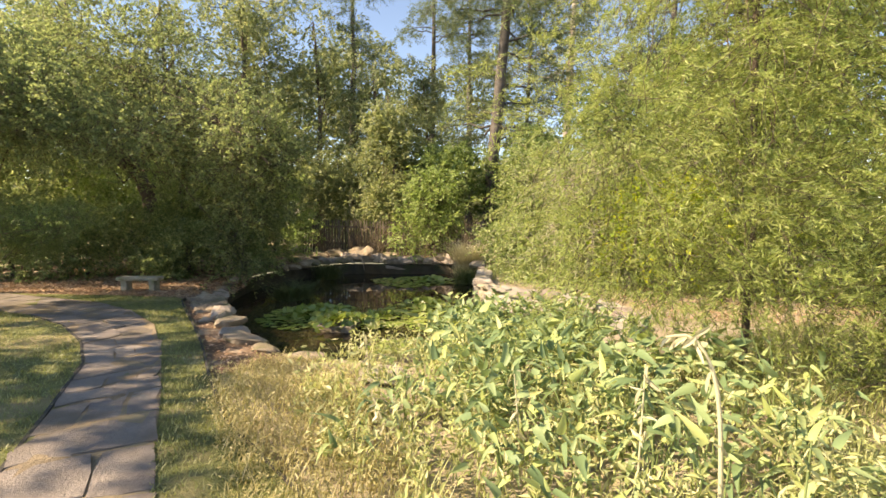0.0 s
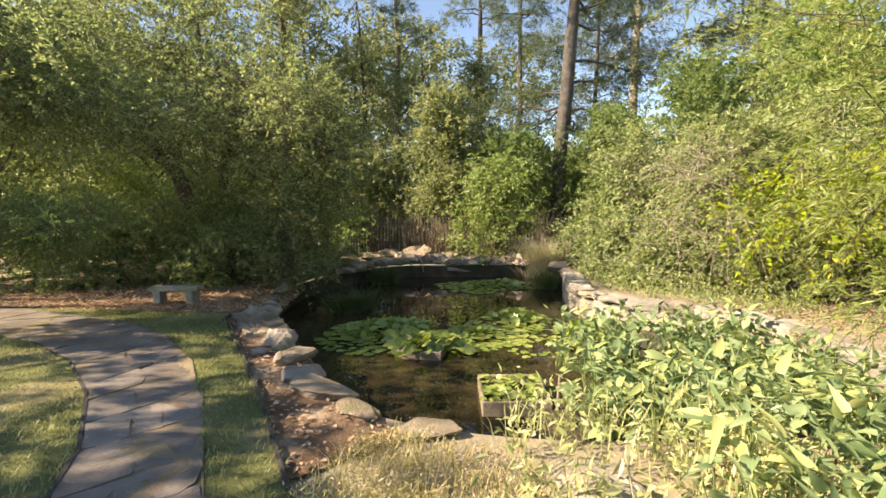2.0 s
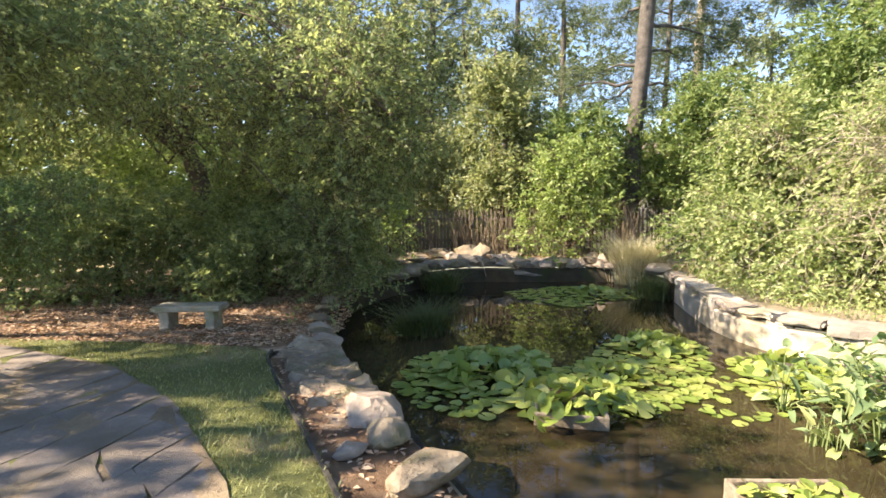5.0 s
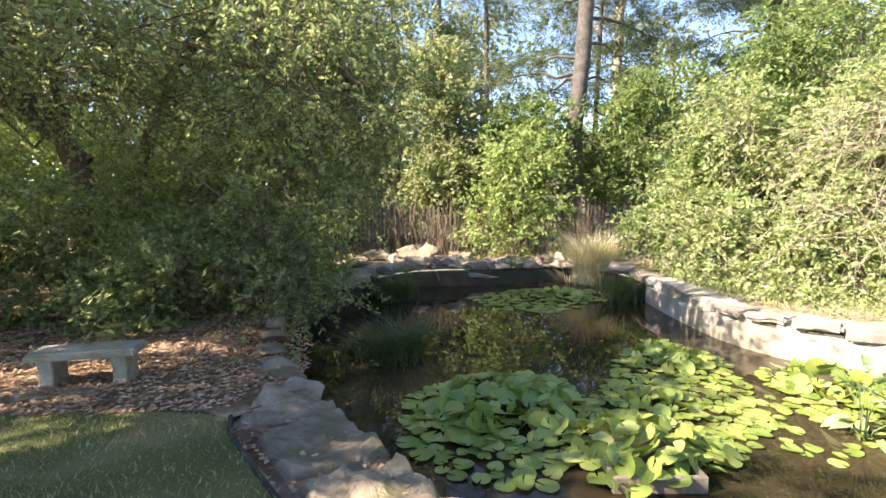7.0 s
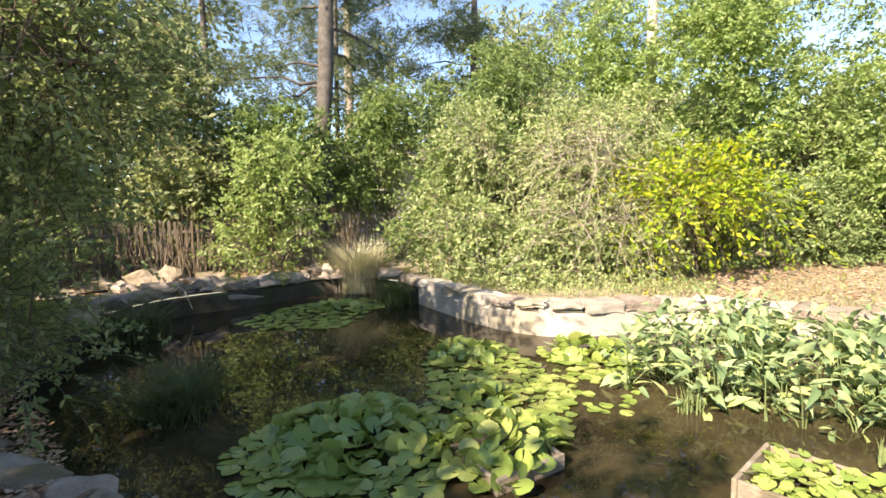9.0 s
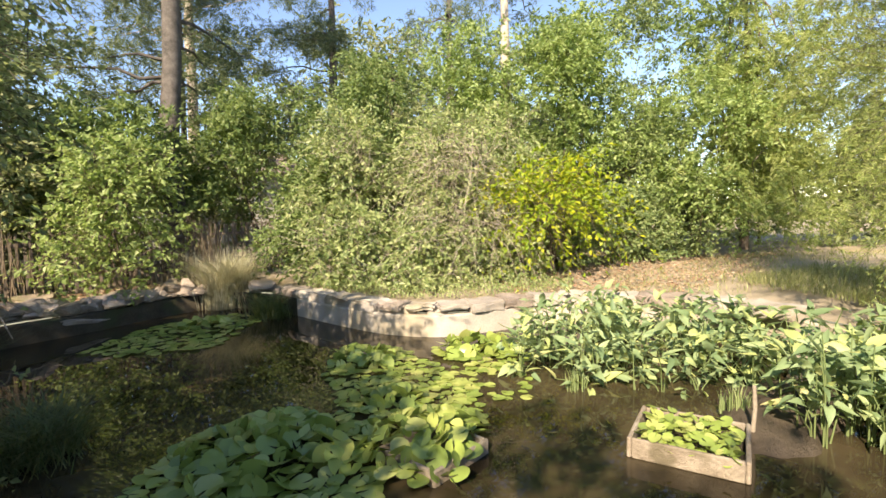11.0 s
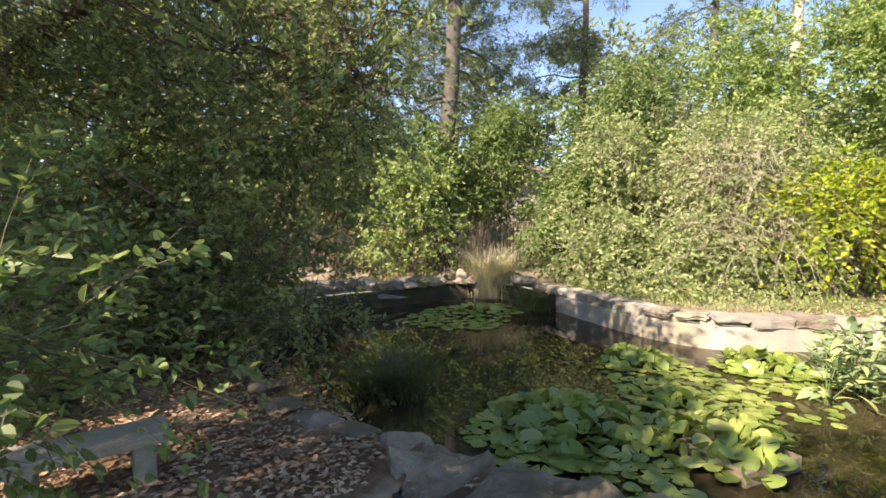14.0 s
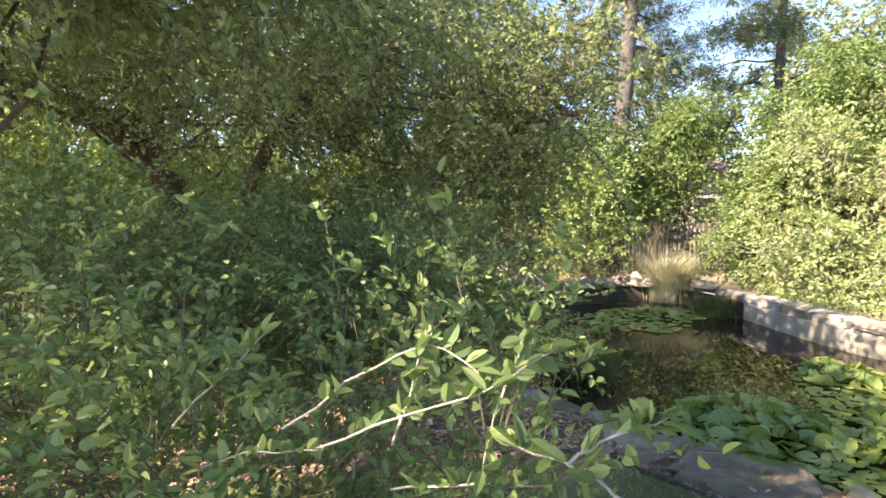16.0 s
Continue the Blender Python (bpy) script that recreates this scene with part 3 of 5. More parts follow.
plant("tree", "small leafy tree with low drooping branches by the bench", "tree", (-10.6, 10.1, 0.0), [((-9.8, 10.2, 3.3), (1.1, 0.9, 0.7)), ((-8.7, 10.5, 3.0), (0.8, 0.7, 0.45)), ((-10.8, 9.6, 3.6), (1.3, 1.2, 0.9)), ((-9.5, 9.3, 3.1), (0.8, 0.7, 0.5)), ((-8.9, 9.75, 3.0), (0.6, 0.5, 0.35)), ((-10.8, 8.5, 3.7), (0.9, 0.8, 0.5)), ((-7.8, 10.9, 3.1), (0.6, 0.6, 0.3)), ((-9.0, 9.7, 3.5), (0.9, 0.7, 0.5)), ((-9.3, 10.6, 3.9), (1.0, 0.9, 0.6)), ((-10.4, 10.4, 4.4), (1.2, 1.1, 0.7))],
      34000, 0.065, 0.035, OAK, trunk=[([(-10.6, 10.1, 0.0), (-10.4, 10.0, 1.3), (-10.0, 10.1, 3.0)], [0.12, 0.1, 0.05])], limbs=30, sigma=0.15, per=18, shell=0.2, seed=5, limb_r=0.018, droop=0.8, twig=0.003)
# shrub beside the way whose twigs reach out
near_shrub = plant("shrub", "privet-like shrub with small oval leaves on thin pale twigs", "shrub", (-8.35, 8.3, 0.05), [((-7.62, 8.1, 1.25), (0.1, 0.06, 0.25)), ((-7.82, 8.16, 1.25), (0.18, 0.09, 0.3)), ((-8.1, 8.15, 1.2), (0.28, 0.16, 0.3)), ((-8.5, 8.3, 1.25), (0.34, 0.18, 0.34)),
       ((-7.52, 9.05, 1.32), (0.2, 0.2, 0.12)), ((-7.75, 9.0, 1.38), (0.22, 0.2, 0.14)), ((-7.95, 9.2, 1.25), (0.35, 0.32, 0.35)), ((-8.4, 9.3, 1.3), (0.42, 0.4, 0.42)), ((-8.9, 9.0, 1.35), (0.45, 0.4, 0.5)), ((-7.85, 9.6, 1.5), (0.4, 0.25, 0.2))],
      44000, 0.022, 0.0125, SHADE_LEAVES, bark=CANE, trunk=[([(-8.35, 8.3, 0.0), (-8.2, 8.22, 0.6), (-7.85, 8.06, 1.1)], [0.016, 0.012, 0.005]), ([(-8.4, 8.32, 0.0), (-8.5, 8.35, 0.6), (-8.7, 8.35, 1.3)], [0.016, 0.012, 0.005])], limbs=22, sigma=0.075, per=14, shell=0.2, seed=77, limb_r=0.004, floor=0.05, twig=0.0012, droop=0.3, oval=True)
r = np.random.default_rng(78)
for way in [[(-7.633, 7.658, 1.544), (-7.657, 7.703, 1.542), (-7.688, 7.733, 1.541)],
            [(-7.657, 7.704, 1.543), (-7.627, 7.702, 1.559), (-7.595, 7.703, 1.569)],
            [(-7.823, 7.800, 1.508), (-7.759, 7.772, 1.547), (-7.694, 7.743, 1.574), (-7.657, 7.719, 1.607)],
            [(-7.848, 7.801, 1.526), (-7.781, 7.791, 1.576), (-7.730, 7.779, 1.597), (-7.700, 7.752, 1.583)],
            [(-7.765, 7.790, 1.515), (-7.747, 7.780, 1.566), (-7.732, 7.782, 1.607)],
            [(-7.930, 7.794, 1.532), (-7.890, 7.804, 1.571), (-7.861, 7.811, 1.599)],
            [(-7.683, 7.789, 1.543), (-7.666, 7.799, 1.579), (-7.652, 7.813, 1.607)],
            [(-7.77, 7.86, 1.44), (-7.70, 7.76, 1.50), (-7.690, 7.746, 1.569)],
            [(-7.98, 7.95, 1.42), (-7.90, 7.86, 1.48), (-7.823, 7.800, 1.508)],
            [(-7.95, 9.1, 1.22), (-7.6, 9.03, 1.28), (-7.3, 9.0, 1.35)],
            [(-7.8, 8.9, 1.1), (-7.5, 8.87, 1.17), (-7.32, 8.855, 1.25)],
            [(-8.0, 9.45, 1.15), (-7.9, 9.55, 1.35), (-7.87, 9.6, 1.52)]]:
    way = np.array(way)
    t = np.linspace(0, len(way) - 1, 9)
    line = np.stack([np.interp(t, np.arange(len(way)), way[:, k]) for k in range(3)], 1) + r.normal(size=(9, 3)) * 0.0012
    limb = put("limb", mesh_of("limb", *tube(line, np.linspace(0.0012, 0.0006, 9), 5), PALE_BARK, True), near_shrub)
    n = 20
    k = r.uniform(1.0, 8, n)
    at = np.stack([np.interp(k, np.arange(9), line[:, c]) for c in range(3)], 1)
    go = unit(line[-1] - line[0]) * 0.8 + r.normal(size=(n, 3)) * 0.7 + (0, 0, 0.3)
    put("foliage", mesh_of("foliage", *leaf_arrays(at, 0.017, 0.0085, r, 0.5, 0, 0.2, go, True), SHADE_LEAVES), limb, at=(0, 0, 0))

# back of the pond
plant("shrub", "bright green broad-leaved shrub beside the rocks", "shrub", (-3.6, 19.5, -0.06), lumps(-3.6, 19.5, 1.5, 1.1, 1.4, 22, 916, 0.2), 6000, 0.125, 0.068, BRIGHT, floor=-0.05, seed=31, limbs=14, limb_r=0.015, sigma=0.22, droop=0.7, per=12, twig=0.004)
# the first four get leaves with the shade already in their colour
for i, (x, y, top, r, mt) in enumerate([(-3.0, 21.3, 4.2, 1.5, SHADE_LEAVES), (0.0, 21.5, 4.5, 1.3, SHADE_LEAVES), (-1.1, 23.2, 3.4, 1.3, SHADE_LEAVES), (1.95, 19.6, 4.6, 1.4, SHADE_LEAVES), (-5.6, 22.4, 3.4, 1.3, FAR), (-7.4, 22.6, 3.8, 1.5, FAR), (-4.2, 22.8, 4.2, 1.3, SHRUB), (-9.2, 22.2, 4.0, 1.6, FAR), (2.8, 21.0, 5.0, 1.6, SHRUB), (0.6, 23.0, 4.6, 1.6, FAR), (-5.0, 21.5, 2.9, 1.0, FAR), (11.5, 15.5, 4.5, 1.9, FAR), (13.5, 12.0, 4.5, 2.0, FAR), (13.0, 8.6, 4.0, 1.9, FAR), (11.0, 18.5, 5.0, 2.0, FAR), (-14.5, 21.0, 3.4, 1.9, FAR), (-18.0, 19.0, 3.6, 2.0, FAR)]):
    plant("shrub", "dark green leafy shrub by the back fence" if mt is not FAR else "olive-green sunlit shrub at the garden's edge", "shrub", (x, y, -0.06), lumps(x, y, top * 0.5, r, top * 0.5, 16, 920 + i, 1.7 if i in (1, 2) else 0.5), 6500, 0.14 if x < 10 else 0.24, 0.065 if x < 10 else 0.12, mt, floor=-0.05, seed=40 + i, group="shrubs along the back fence", limbs=3, limb_r=0.02, sigma=0.2, droop=0.5, per=14)

for i, (x, y, h, w) in enumerate([(-9.6, 19.6, 2.8, 1.3), (-11.6, 19.6, 3.4, 1.5), (-13.8, 18.8, 3.6, 1.6), (-16.0, 17.8, 3.4, 1.6)]):
    plant("shrub", "sunlit yellow-green shrub glimpsed between the trunks", "shrub", (x, y, -0.06), lumps(x, y, h * 0.5, w, h * 0.5, 18, 970 + i, 0.3), 7000, 0.12, 0.065, BRIGHT, floor=-0.05, seed=85 + i, group="sunlit shrubs beyond the big tree", limbs=4, limb_r=0.015, sigma=0.2, per=12)

# thicket in the sun: place, foot and top of the mass, spread
THICKET = [(-0.2, 17.7, 4.1, 1.05, SHADE_LEAVES, 13000, 1), (0.3, 16.5, 3.5, 1.5, OLIVE, 20000, 0), (1.5, 15.5, 3.4, 1.6, OLIVE, 20000, 0), (1.8, 18.0, 5.4, 1.8, SHADE_LEAVES, 18000, 1),
           (3.8, 16.6, 5.9, 1.9, BRIGHT, 22000, 1), (5.8, 15.0, 6.9, 2.2, BRIGHT, 30000, 1), (8.2, 14.4, 7.6, 2.1, SHRUB, 22000, 1), (8.0, 12.4, 7.8, 1.9, BRIGHT, 20000, 1), (3.2, 15.2, 3.6, 1.3, OLIVE, 12000, 0),
           (-0.5, 16.1, 1.3, 0.7, OLIVE, 5000, 0), (0.4, 15.2, 1.3, 0.75, OLIVE, 5000, 0), (1.4, 14.75, 1.2, 0.75, OLIVE, 4500, 0), (2.4, 14.4, 1.3, 0.7, BRIGHT, 4200, 0), (4.4, 14.0, 1.7, 1.0, SHRUB, 6500, 1), (6.0, 13.4, 1.8, 1.1, SHRUB, 6500, 1), (7.8, 13.0, 1.9, 1.2, SHRUB, 6500, 1)]
for i, (x, y, top, r, mt, cnt, tall) in enumerate(THICKET):
    big = 1.15 if tall else 1.0
    plant("shrub", "tall leafy green shrub in full sun" if tall else "rambling shrub with olive sunlit leaves and bare twigs", "shrub", (x, y, 0.0), lumps(x, y, top * 0.5, r, top * 0.5, 20, 940 + i, 0.15),
          int(cnt * 0.85), 0.10 * big, 0.052 * big, mt, bark=PALE_BARK if not tall else BARK, floor=0.02, seed=60 + i, group="sunlit thicket beyond the pond wall", limbs=12, limb_r=0.014, shell=0.25, sigma=0.17, per=14, droop=0.75, twig=0.0 if tall else 0.0045)
plant("shrub", "half-bare shrub of tangled grey-brown twigs", "shrub", (1.0, 14.9, 0.0), lumps(1.0, 14.7, 1.5, 1.6, 1.5, 22, 961, 0.3), 2000, 0.09, 0.045, OLIVE, bark=PALE_BARK, seed=74, limbs=24, limb_r=0.01, sigma=0.3, per=4, droop=1.1, shell=0.05, twig=0.0045)
plant("shrub", "arching shrub with yellow autumn leaves", "shrub", (3.0, 13.8, 0.0), lumps(2.8, 13.5, 1.5, 1.7, 0.8, 12, 963, 1.0), 4300, 0.125, 0.062, YELLOW, seed=75, limbs=22, limb_r=0.012, sigma=0.3, per=14, droop=1.2, shell=0.05, twig=0.004)

# feathery conifer near the path
plant("tree", "feathery yellow-green conifer with a grey trunk", "tree", (1.75, 7.55, 0.1),
      [((0.5, 7.6, 2.6), (1.4, 1.1, 1.8)), ((1.9, 8.0, 2.9), (1.5, 1.2, 2.3)), ((1.3, 8.2, 5.0), (1.5, 1.3, 2.0)), ((2.9, 7.2, 1.5), (1.0, 0.9, 1.2)), ((3.0, 7.9, 3.4), (1.3, 1.2, 2.2)), ((0.7, 7.8, 1.2), (1.0, 0.8, 0.55)), ((1.9, 7.3, 1.1), (1.0, 0.7, 0.8)), ((1.5, 7.1, 1.9), (0.9, 0.5, 1.0)), ((2.6, 6.9, 0.7), (0.7, 0.5, 0.5))],
      170000, 0.06, 0.0098, FEATHER, bark=BARK, trunk=[([(1.75, 7.9, 0.05), (1.8, 7.95, 1.6), (1.7, 8.0, 4.0), (1.6, 8.0, 6.5)], [0.04, 0.032, 0.026, 0.012])], limbs=26, sigma=0.16, per=60, droop=0.9, shell=0.1, seed=80, limb_r=0.01, twig=0.003)
plant("tree", "feathery conifer at the far end of the garden", "tree", (9.5, 11.6, 0.1),
      [((9.2, 11.4, 3.4), (2.2, 2.2, 3.0)), ((9.8, 12.0, 6.0), (1.8, 1.8, 2.4)), ((9.4, 10.6, 1.6), (1.6, 1.4, 1.2)), ((8.4, 11.2, 2.6), (1.4, 1.4, 1.6)), ((8.6, 10.4, 4.8), (1.4, 1.4, 1.8)), ((10.6, 10.0, 3.6), (1.6, 1.6, 2.6))], 52000, 0.15, 0.032, FEATHER, trunk=[([(9.5, 11.6, 0.0), (9.5, 11.6, 4), (9.5, 11.7, 8)], [0.12, 0.09, 0.03])], limbs=24, sigma=0.24, per=40, droop=0.9, shell=0.1, seed=81)


def pine(x, y, h, r, seed, bark, lean=(0, 0), crown=(0.24, 2.5), n=15000, label="tall pine with a bare lower trunk"):
    """A tall pine: level boughs at uneven heights, each ending in flat sprays of needles."""
    rng = np.random.default_rng(seed)
    lo = h * crown[0]
    blobs, boughs = [], []
    for k in range(30):
        a, z = rng.uniform(0, 6.28), lo + (h - lo) * rng.random() ** 1.2
        d = rng.uniform(0.45, 1.0) * crown[1] * (1.15 - 0.6 * (z - lo) / (h - lo))
        c, q = np.array([math.cos(a), math.sin(a), 0]), np.array([x + lean[0] * z / h, y + lean[1] * z / h, z])
        tip = q + c * d + (0, 0, rng.uniform(-0.3, 0.25))
        boughs.append((q, tip))
        for u, w in ((1.0, 0.62), (0.62, 0.5)):
            blobs.append((tuple(q + (tip - q) * u + rng.normal(size=3) * 0.18), (w, w, w * 0.42)))
    e = plant("tree", label, "tree", (x, y, -0.06), blobs, n, 0.2, 0.03, PINE, bark=bark,
              trunk=[([(x, y, -0.06), (x + lean[0] * 0.5, y + lean[1] * 0.5, h * 0.5), (x + lean[0], y + lean[1], h)], [r, r * 0.8, r * 0.3])], limbs=0, sigma=0.17, per=24, up=0.2, droop=0.6, shell=0.1, seed=seed)
    for q, tip in boughs:
        put("limb", mesh_of("limb", *tube(wavy(q, tip, 6, 0.07, rng, 0.12), np.linspace(max(0.025, r * 0.22), 0.01, 6), 5), bark, True), e)


pine(-1.9, 22.3, 14, 0.27, 90, PINE_BARK, (0.9, 0), (0.3, 3.4), 36000)
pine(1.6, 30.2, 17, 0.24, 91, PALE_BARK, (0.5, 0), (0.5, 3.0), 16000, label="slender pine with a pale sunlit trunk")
pine(-0.5, 25.0, 13, 0.1, 87, PINE_BARK, (0.3, 0), (0.35, 2.2), 14000)
pine(-6.3, 34, 17, 0.22, 92, PINE_BARK, crown=(0.3, 2.8))
pine(-3.9, 33, 16, 0.18, 93, PINE_BARK, crown=(0.3, 2.6))
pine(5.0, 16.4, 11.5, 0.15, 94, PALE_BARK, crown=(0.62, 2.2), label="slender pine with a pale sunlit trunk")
pine(5.4, 25.5, 14, 0.2, 95, PINE_BARK, (0.4, 0), (0.3, 3.4), 32000)
pine(10.0, 23, 14, 0.2, 97, PINE_BARK, crown=(0.3, 3.0), n=20000)
pine(-9.5, 28, 15, 0.18, 98, PINE_BARK, crown=(0.4, 3.0), n=18000)
pine(-13.5, 25, 15, 0.2, 99, PINE_BARK, (-0.6, 0), (0.45, 3.2), 18000)

# loose tall trees between the fence and the house
for i, (x, y, h, r) in enumerate([(-7.4, 25.0, 9.0, 1.8), (-10.0, 24.4, 11.0, 2.2), (-12.8, 23.0, 12.0, 2.5), (-15.6, 21.6, 12.0, 2.5), (-18.5, 20.0, 12.0, 2.6), (-5.6, 28.0, 9.0, 1.7), (-14.5, 28.0, 13.0, 2.6), (-19.0, 26.5, 13.5, 2.8), (4.6, 20.6, 7.0, 1.8), (-22.5, 22.0, 12.0, 2.8), (-5.7, 21.6, 6.6, 1.1)]):
    plant("tree", "slender olive-green tree with a loose sunlit crown", "tree", (x, y, -0.06), lumps(x, y, h * 0.58, r, h * 0.42, 22, 980 + i, 1.0), 7800, 0.18, 0.085, FAR,
          trunk=[([(x, y, -0.06), (x + 0.2, y, h * 0.5), (x - 0.1, y, h * 0.92)], [0.13, 0.09, 0.03])], limbs=6, sigma=0.26, per=14, seed=140 + i, limb_r=0.025, group="loose trees behind the fence", droop=0.5, shell=0.1)

# woods at the back
rng = np.random.default_rng(5)
for i in range(26):
    a = radians(-52 + i * 5.2)
    d = rng.uniform(27, 36)
    x, y = -4 - d * math.sin(a), 8 + d * math.cos(a)
    h = rng.uniform(9, 13)
    if -18 < math.degrees(a) < -2:
        h = rng.uniform(5, 6)
    plant("tree", "distant leafy tree behind the garden", "tree", (x, y, -0.06), lumps(x, y, h * 0.5, 3.2, h * 0.5, 14, 1000 + i, 0.2), 4000, 0.36, 0.16, FAR,
          trunk=[([(x, y, -0.06), (x, y, h * 0.8)], [0.18, 0.06])], limbs=0, sigma=0.45, seed=100 + i, group="trees far behind", floor=0.0, per=14)


for i in range(26):
    a = radians(-70 + i * 6.4)
    x, y = -4 - 39 * math.sin(a), 8 + 39 * math.cos(a)
    plant("hedge", "distant hedge closing the view between the trees", "hedge", (x, y, -0.06), lumps(x, y, 2.2, 3.4, 2.2, 14, 1100 + i, 0.0), 2600, 0.55, 0.3, FAR, floor=-0.05, limbs=0, sigma=0.4, seed=170 + i, group="hedges far behind", per=12)

# ---- house, fence and canes ----
def make_house():
    e = thing("house", "low pale house glimpsed through the trees", "house", (4.5, 36.0, -0.06))
    part("wall", box_bm(9, 6, 3.6, 0.02), WHITE_WALL, e)
    bm = bmesh.new()
    q = [bm.verts.new(c) for c in ((-5, -3.6, 3.55), (5, -3.6, 3.55), (5, 3.6, 3.55), (-5, 3.6, 3.55), (-4, 0, 5.1), (4, 0, 5.1))]
    for c in ((0, 1, 5, 4), (1, 2, 5), (2, 3, 4, 5), (3, 0, 4), (3, 2, 1, 0)):
        bm.faces.new([q[k] for k in c])
    part("roof", bm, ROOF, e)
    for x in (-2.8, 0.0, 2.8):
        f = part("window", box_bm(1.3, 0.08, 1.3, 0.01), WHITE_WALL, e)
        f.location = (x, -3.02, 1.0)
        p = part("pane", box_bm(1.1, 0.02, 1.1, 0), IRON, f, "dark window pane")
        p.location = (0, -0.045, 0.1)


make_house()


def make_fence():
    e = thing("fence", "weathered grey picket fence along the back", "fence", (0, 20.5, -0.06))
    bm = box_bm(0.062, 0.016, 1.28, 0.004)
    m = bpy.data.meshes.new("picket")
    for q in [w for w in bm.verts if w.co.z > 1.2]:
        q.co.x *= 0.75
    bm.to_mesh(m)
    bm.free()
    m.materials.append(FENCE_WOOD)
    r = np.random.default_rng(12)
    for k in range(118):
        p = put("picket", m, e, at=(-9.0 + k * 0.108, r.normal() * 0.006, r.uniform(-0.03, 0.03)))
        p.rotation_euler = (r.normal() * 0.01, r.normal() * 0.015, 0)
    for z in (0.35, 0.98):
        rail = part("rail", box_bm(12.8, 0.035, 0.07, 0.005), FENCE_WOOD, e)
        rail.location = (-2.65, 0.03, z)


make_fence()

r = np.random.default_rng(14)
pieces = []
for k in range(170):
    x, y = r.uniform(-8.0, -4.9), r.uniform(19.6, 20.3)
    h = r.uniform(0.5, 1.2) * (1.5 if r.random() < 0.2 else 1)
    pieces.append(tube(wavy((x, y, -0.06), (x + r.normal() * 0.16, y + r.normal() * 0.1, h), 5, 0.02, r), np.linspace(0.014, 0.005, 5), 5))
tagged(put("cane_thicket", mesh_of("cane_thicket", *joined(pieces), CANE, True)), "stand of thin dry brown canes by the fence", "canes", kind="stuff")

# ---- path, edging, stones ----
def make_path():
    l, q = np.array(PATH_L), np.array(PATH_R)
    tt = np.concatenate([[0], np.cumsum(np.linalg.norm(np.diff((l + q) / 2, axis=0), axis=1))])
    at = lambda a, s: np.array([np.interp(s, tt, a[:, 0]), np.interp(s, tt, a[:, 1])])
    e = thing("path", "worn path of irregular grey flagstones", "path", kind="structure")
    r = np.random.default_rng(21)
    s, made = 0.0, 0
    while s < tt[-1] - 0.3:
        d = r.uniform(0.34, 0.6)
        cuts = [0.0, r.uniform(0.25, 0.4), r.uniform(0.6, 0.75), 1.0] if r.random() < 0.55 else [0.0, r.uniform(0.35, 0.65), 1.0]
        for a, b in zip(cuts[:-1], cuts[1:]):
            s0, s1 = s + r.uniform(0, 0.03), s + d - r.uniform(0, 0.025)
            c = []
            for u, w in ((s0, a), (s0 + r.uniform(-0.03, 0.03), (a + b) / 2), (s0, b), ((s0 + s1) / 2, b), (s1, b), (s1 + r.uniform(-0.03, 0.03), (a + b) / 2), (s1, a), ((s0 + s1) / 2, a)):
                p = at(l, u) * (1 - w) + at(q, u) * w
                c.append(p + r.normal(size=2) * 0.016)
            c = np.array(c)
            mid = c.mean(0)
            c = mid + (c - mid) * 0.985
            z = float(gz(*mid)) + 0.022 + r.uniform(0, 0.008)
            bm = bmesh.new()
            top = [bm.verts.new((p[0] - mid[0], p[1] - mid[1], float(gz(*p)) + 0.022 - z + r.uniform(-0.003, 0.003))) for p in c]
            low = [bm.verts.new(((p[0] - mid[0]) * 1.02, (p[1] - mid[1]) * 1.02, float(gz(*p)) - 0.03 - z)) for p in c]
            bm.faces.new(top)
            for k in range(8):
                bm.faces.new((top[k - 1], low[k - 1], low[k], top[k]))
            bmesh.ops.recalc_face_normals(bm, faces=bm.faces)
            o = part("flagstone", bm, FLAG, e)
            o.location = (*mid, z)
        s += d
    sheet("path_bed", PATH_L + PATH_R[::-1], 0.016, SOIL, "dark soil joints of the path", "path bed")


def make_edging(name, line, label, h=0.03):
    e = thing(name, label, "edging", kind="structure")
    p = np.array(line)
    for a, b in zip(p[:-1], p[1:]):
        d = b - a
        n = np.array([-d[1], d[0]]) / np.linalg.norm(d) * 0.012
        bm = bmesh.new()
        c = [a - n, b - n, b + n, a + n]
        lo = [bm.verts.new((*q, float(gz(*q)) - 0.05)) for q in c]
        hi = [bm.verts.new((*q, float(gz(*q)) + h)) for q in c]
        bm.faces.new(hi)
        for k in range(4):
            bm.faces.new((lo[k - 1], lo[k], hi[k], hi[k - 1]))
        bmesh.ops.recalc_face_normals(bm, faces=bm.faces)
        part("edging_strip", bm, IRON, e)


make_path()
make_edging("lawn_edging", LAWN_EDGE, "dark metal edging strip along the lawn")
make_edging("path_edging", PATH_L[1:-1], "dark edging strip along the path", 0.028)

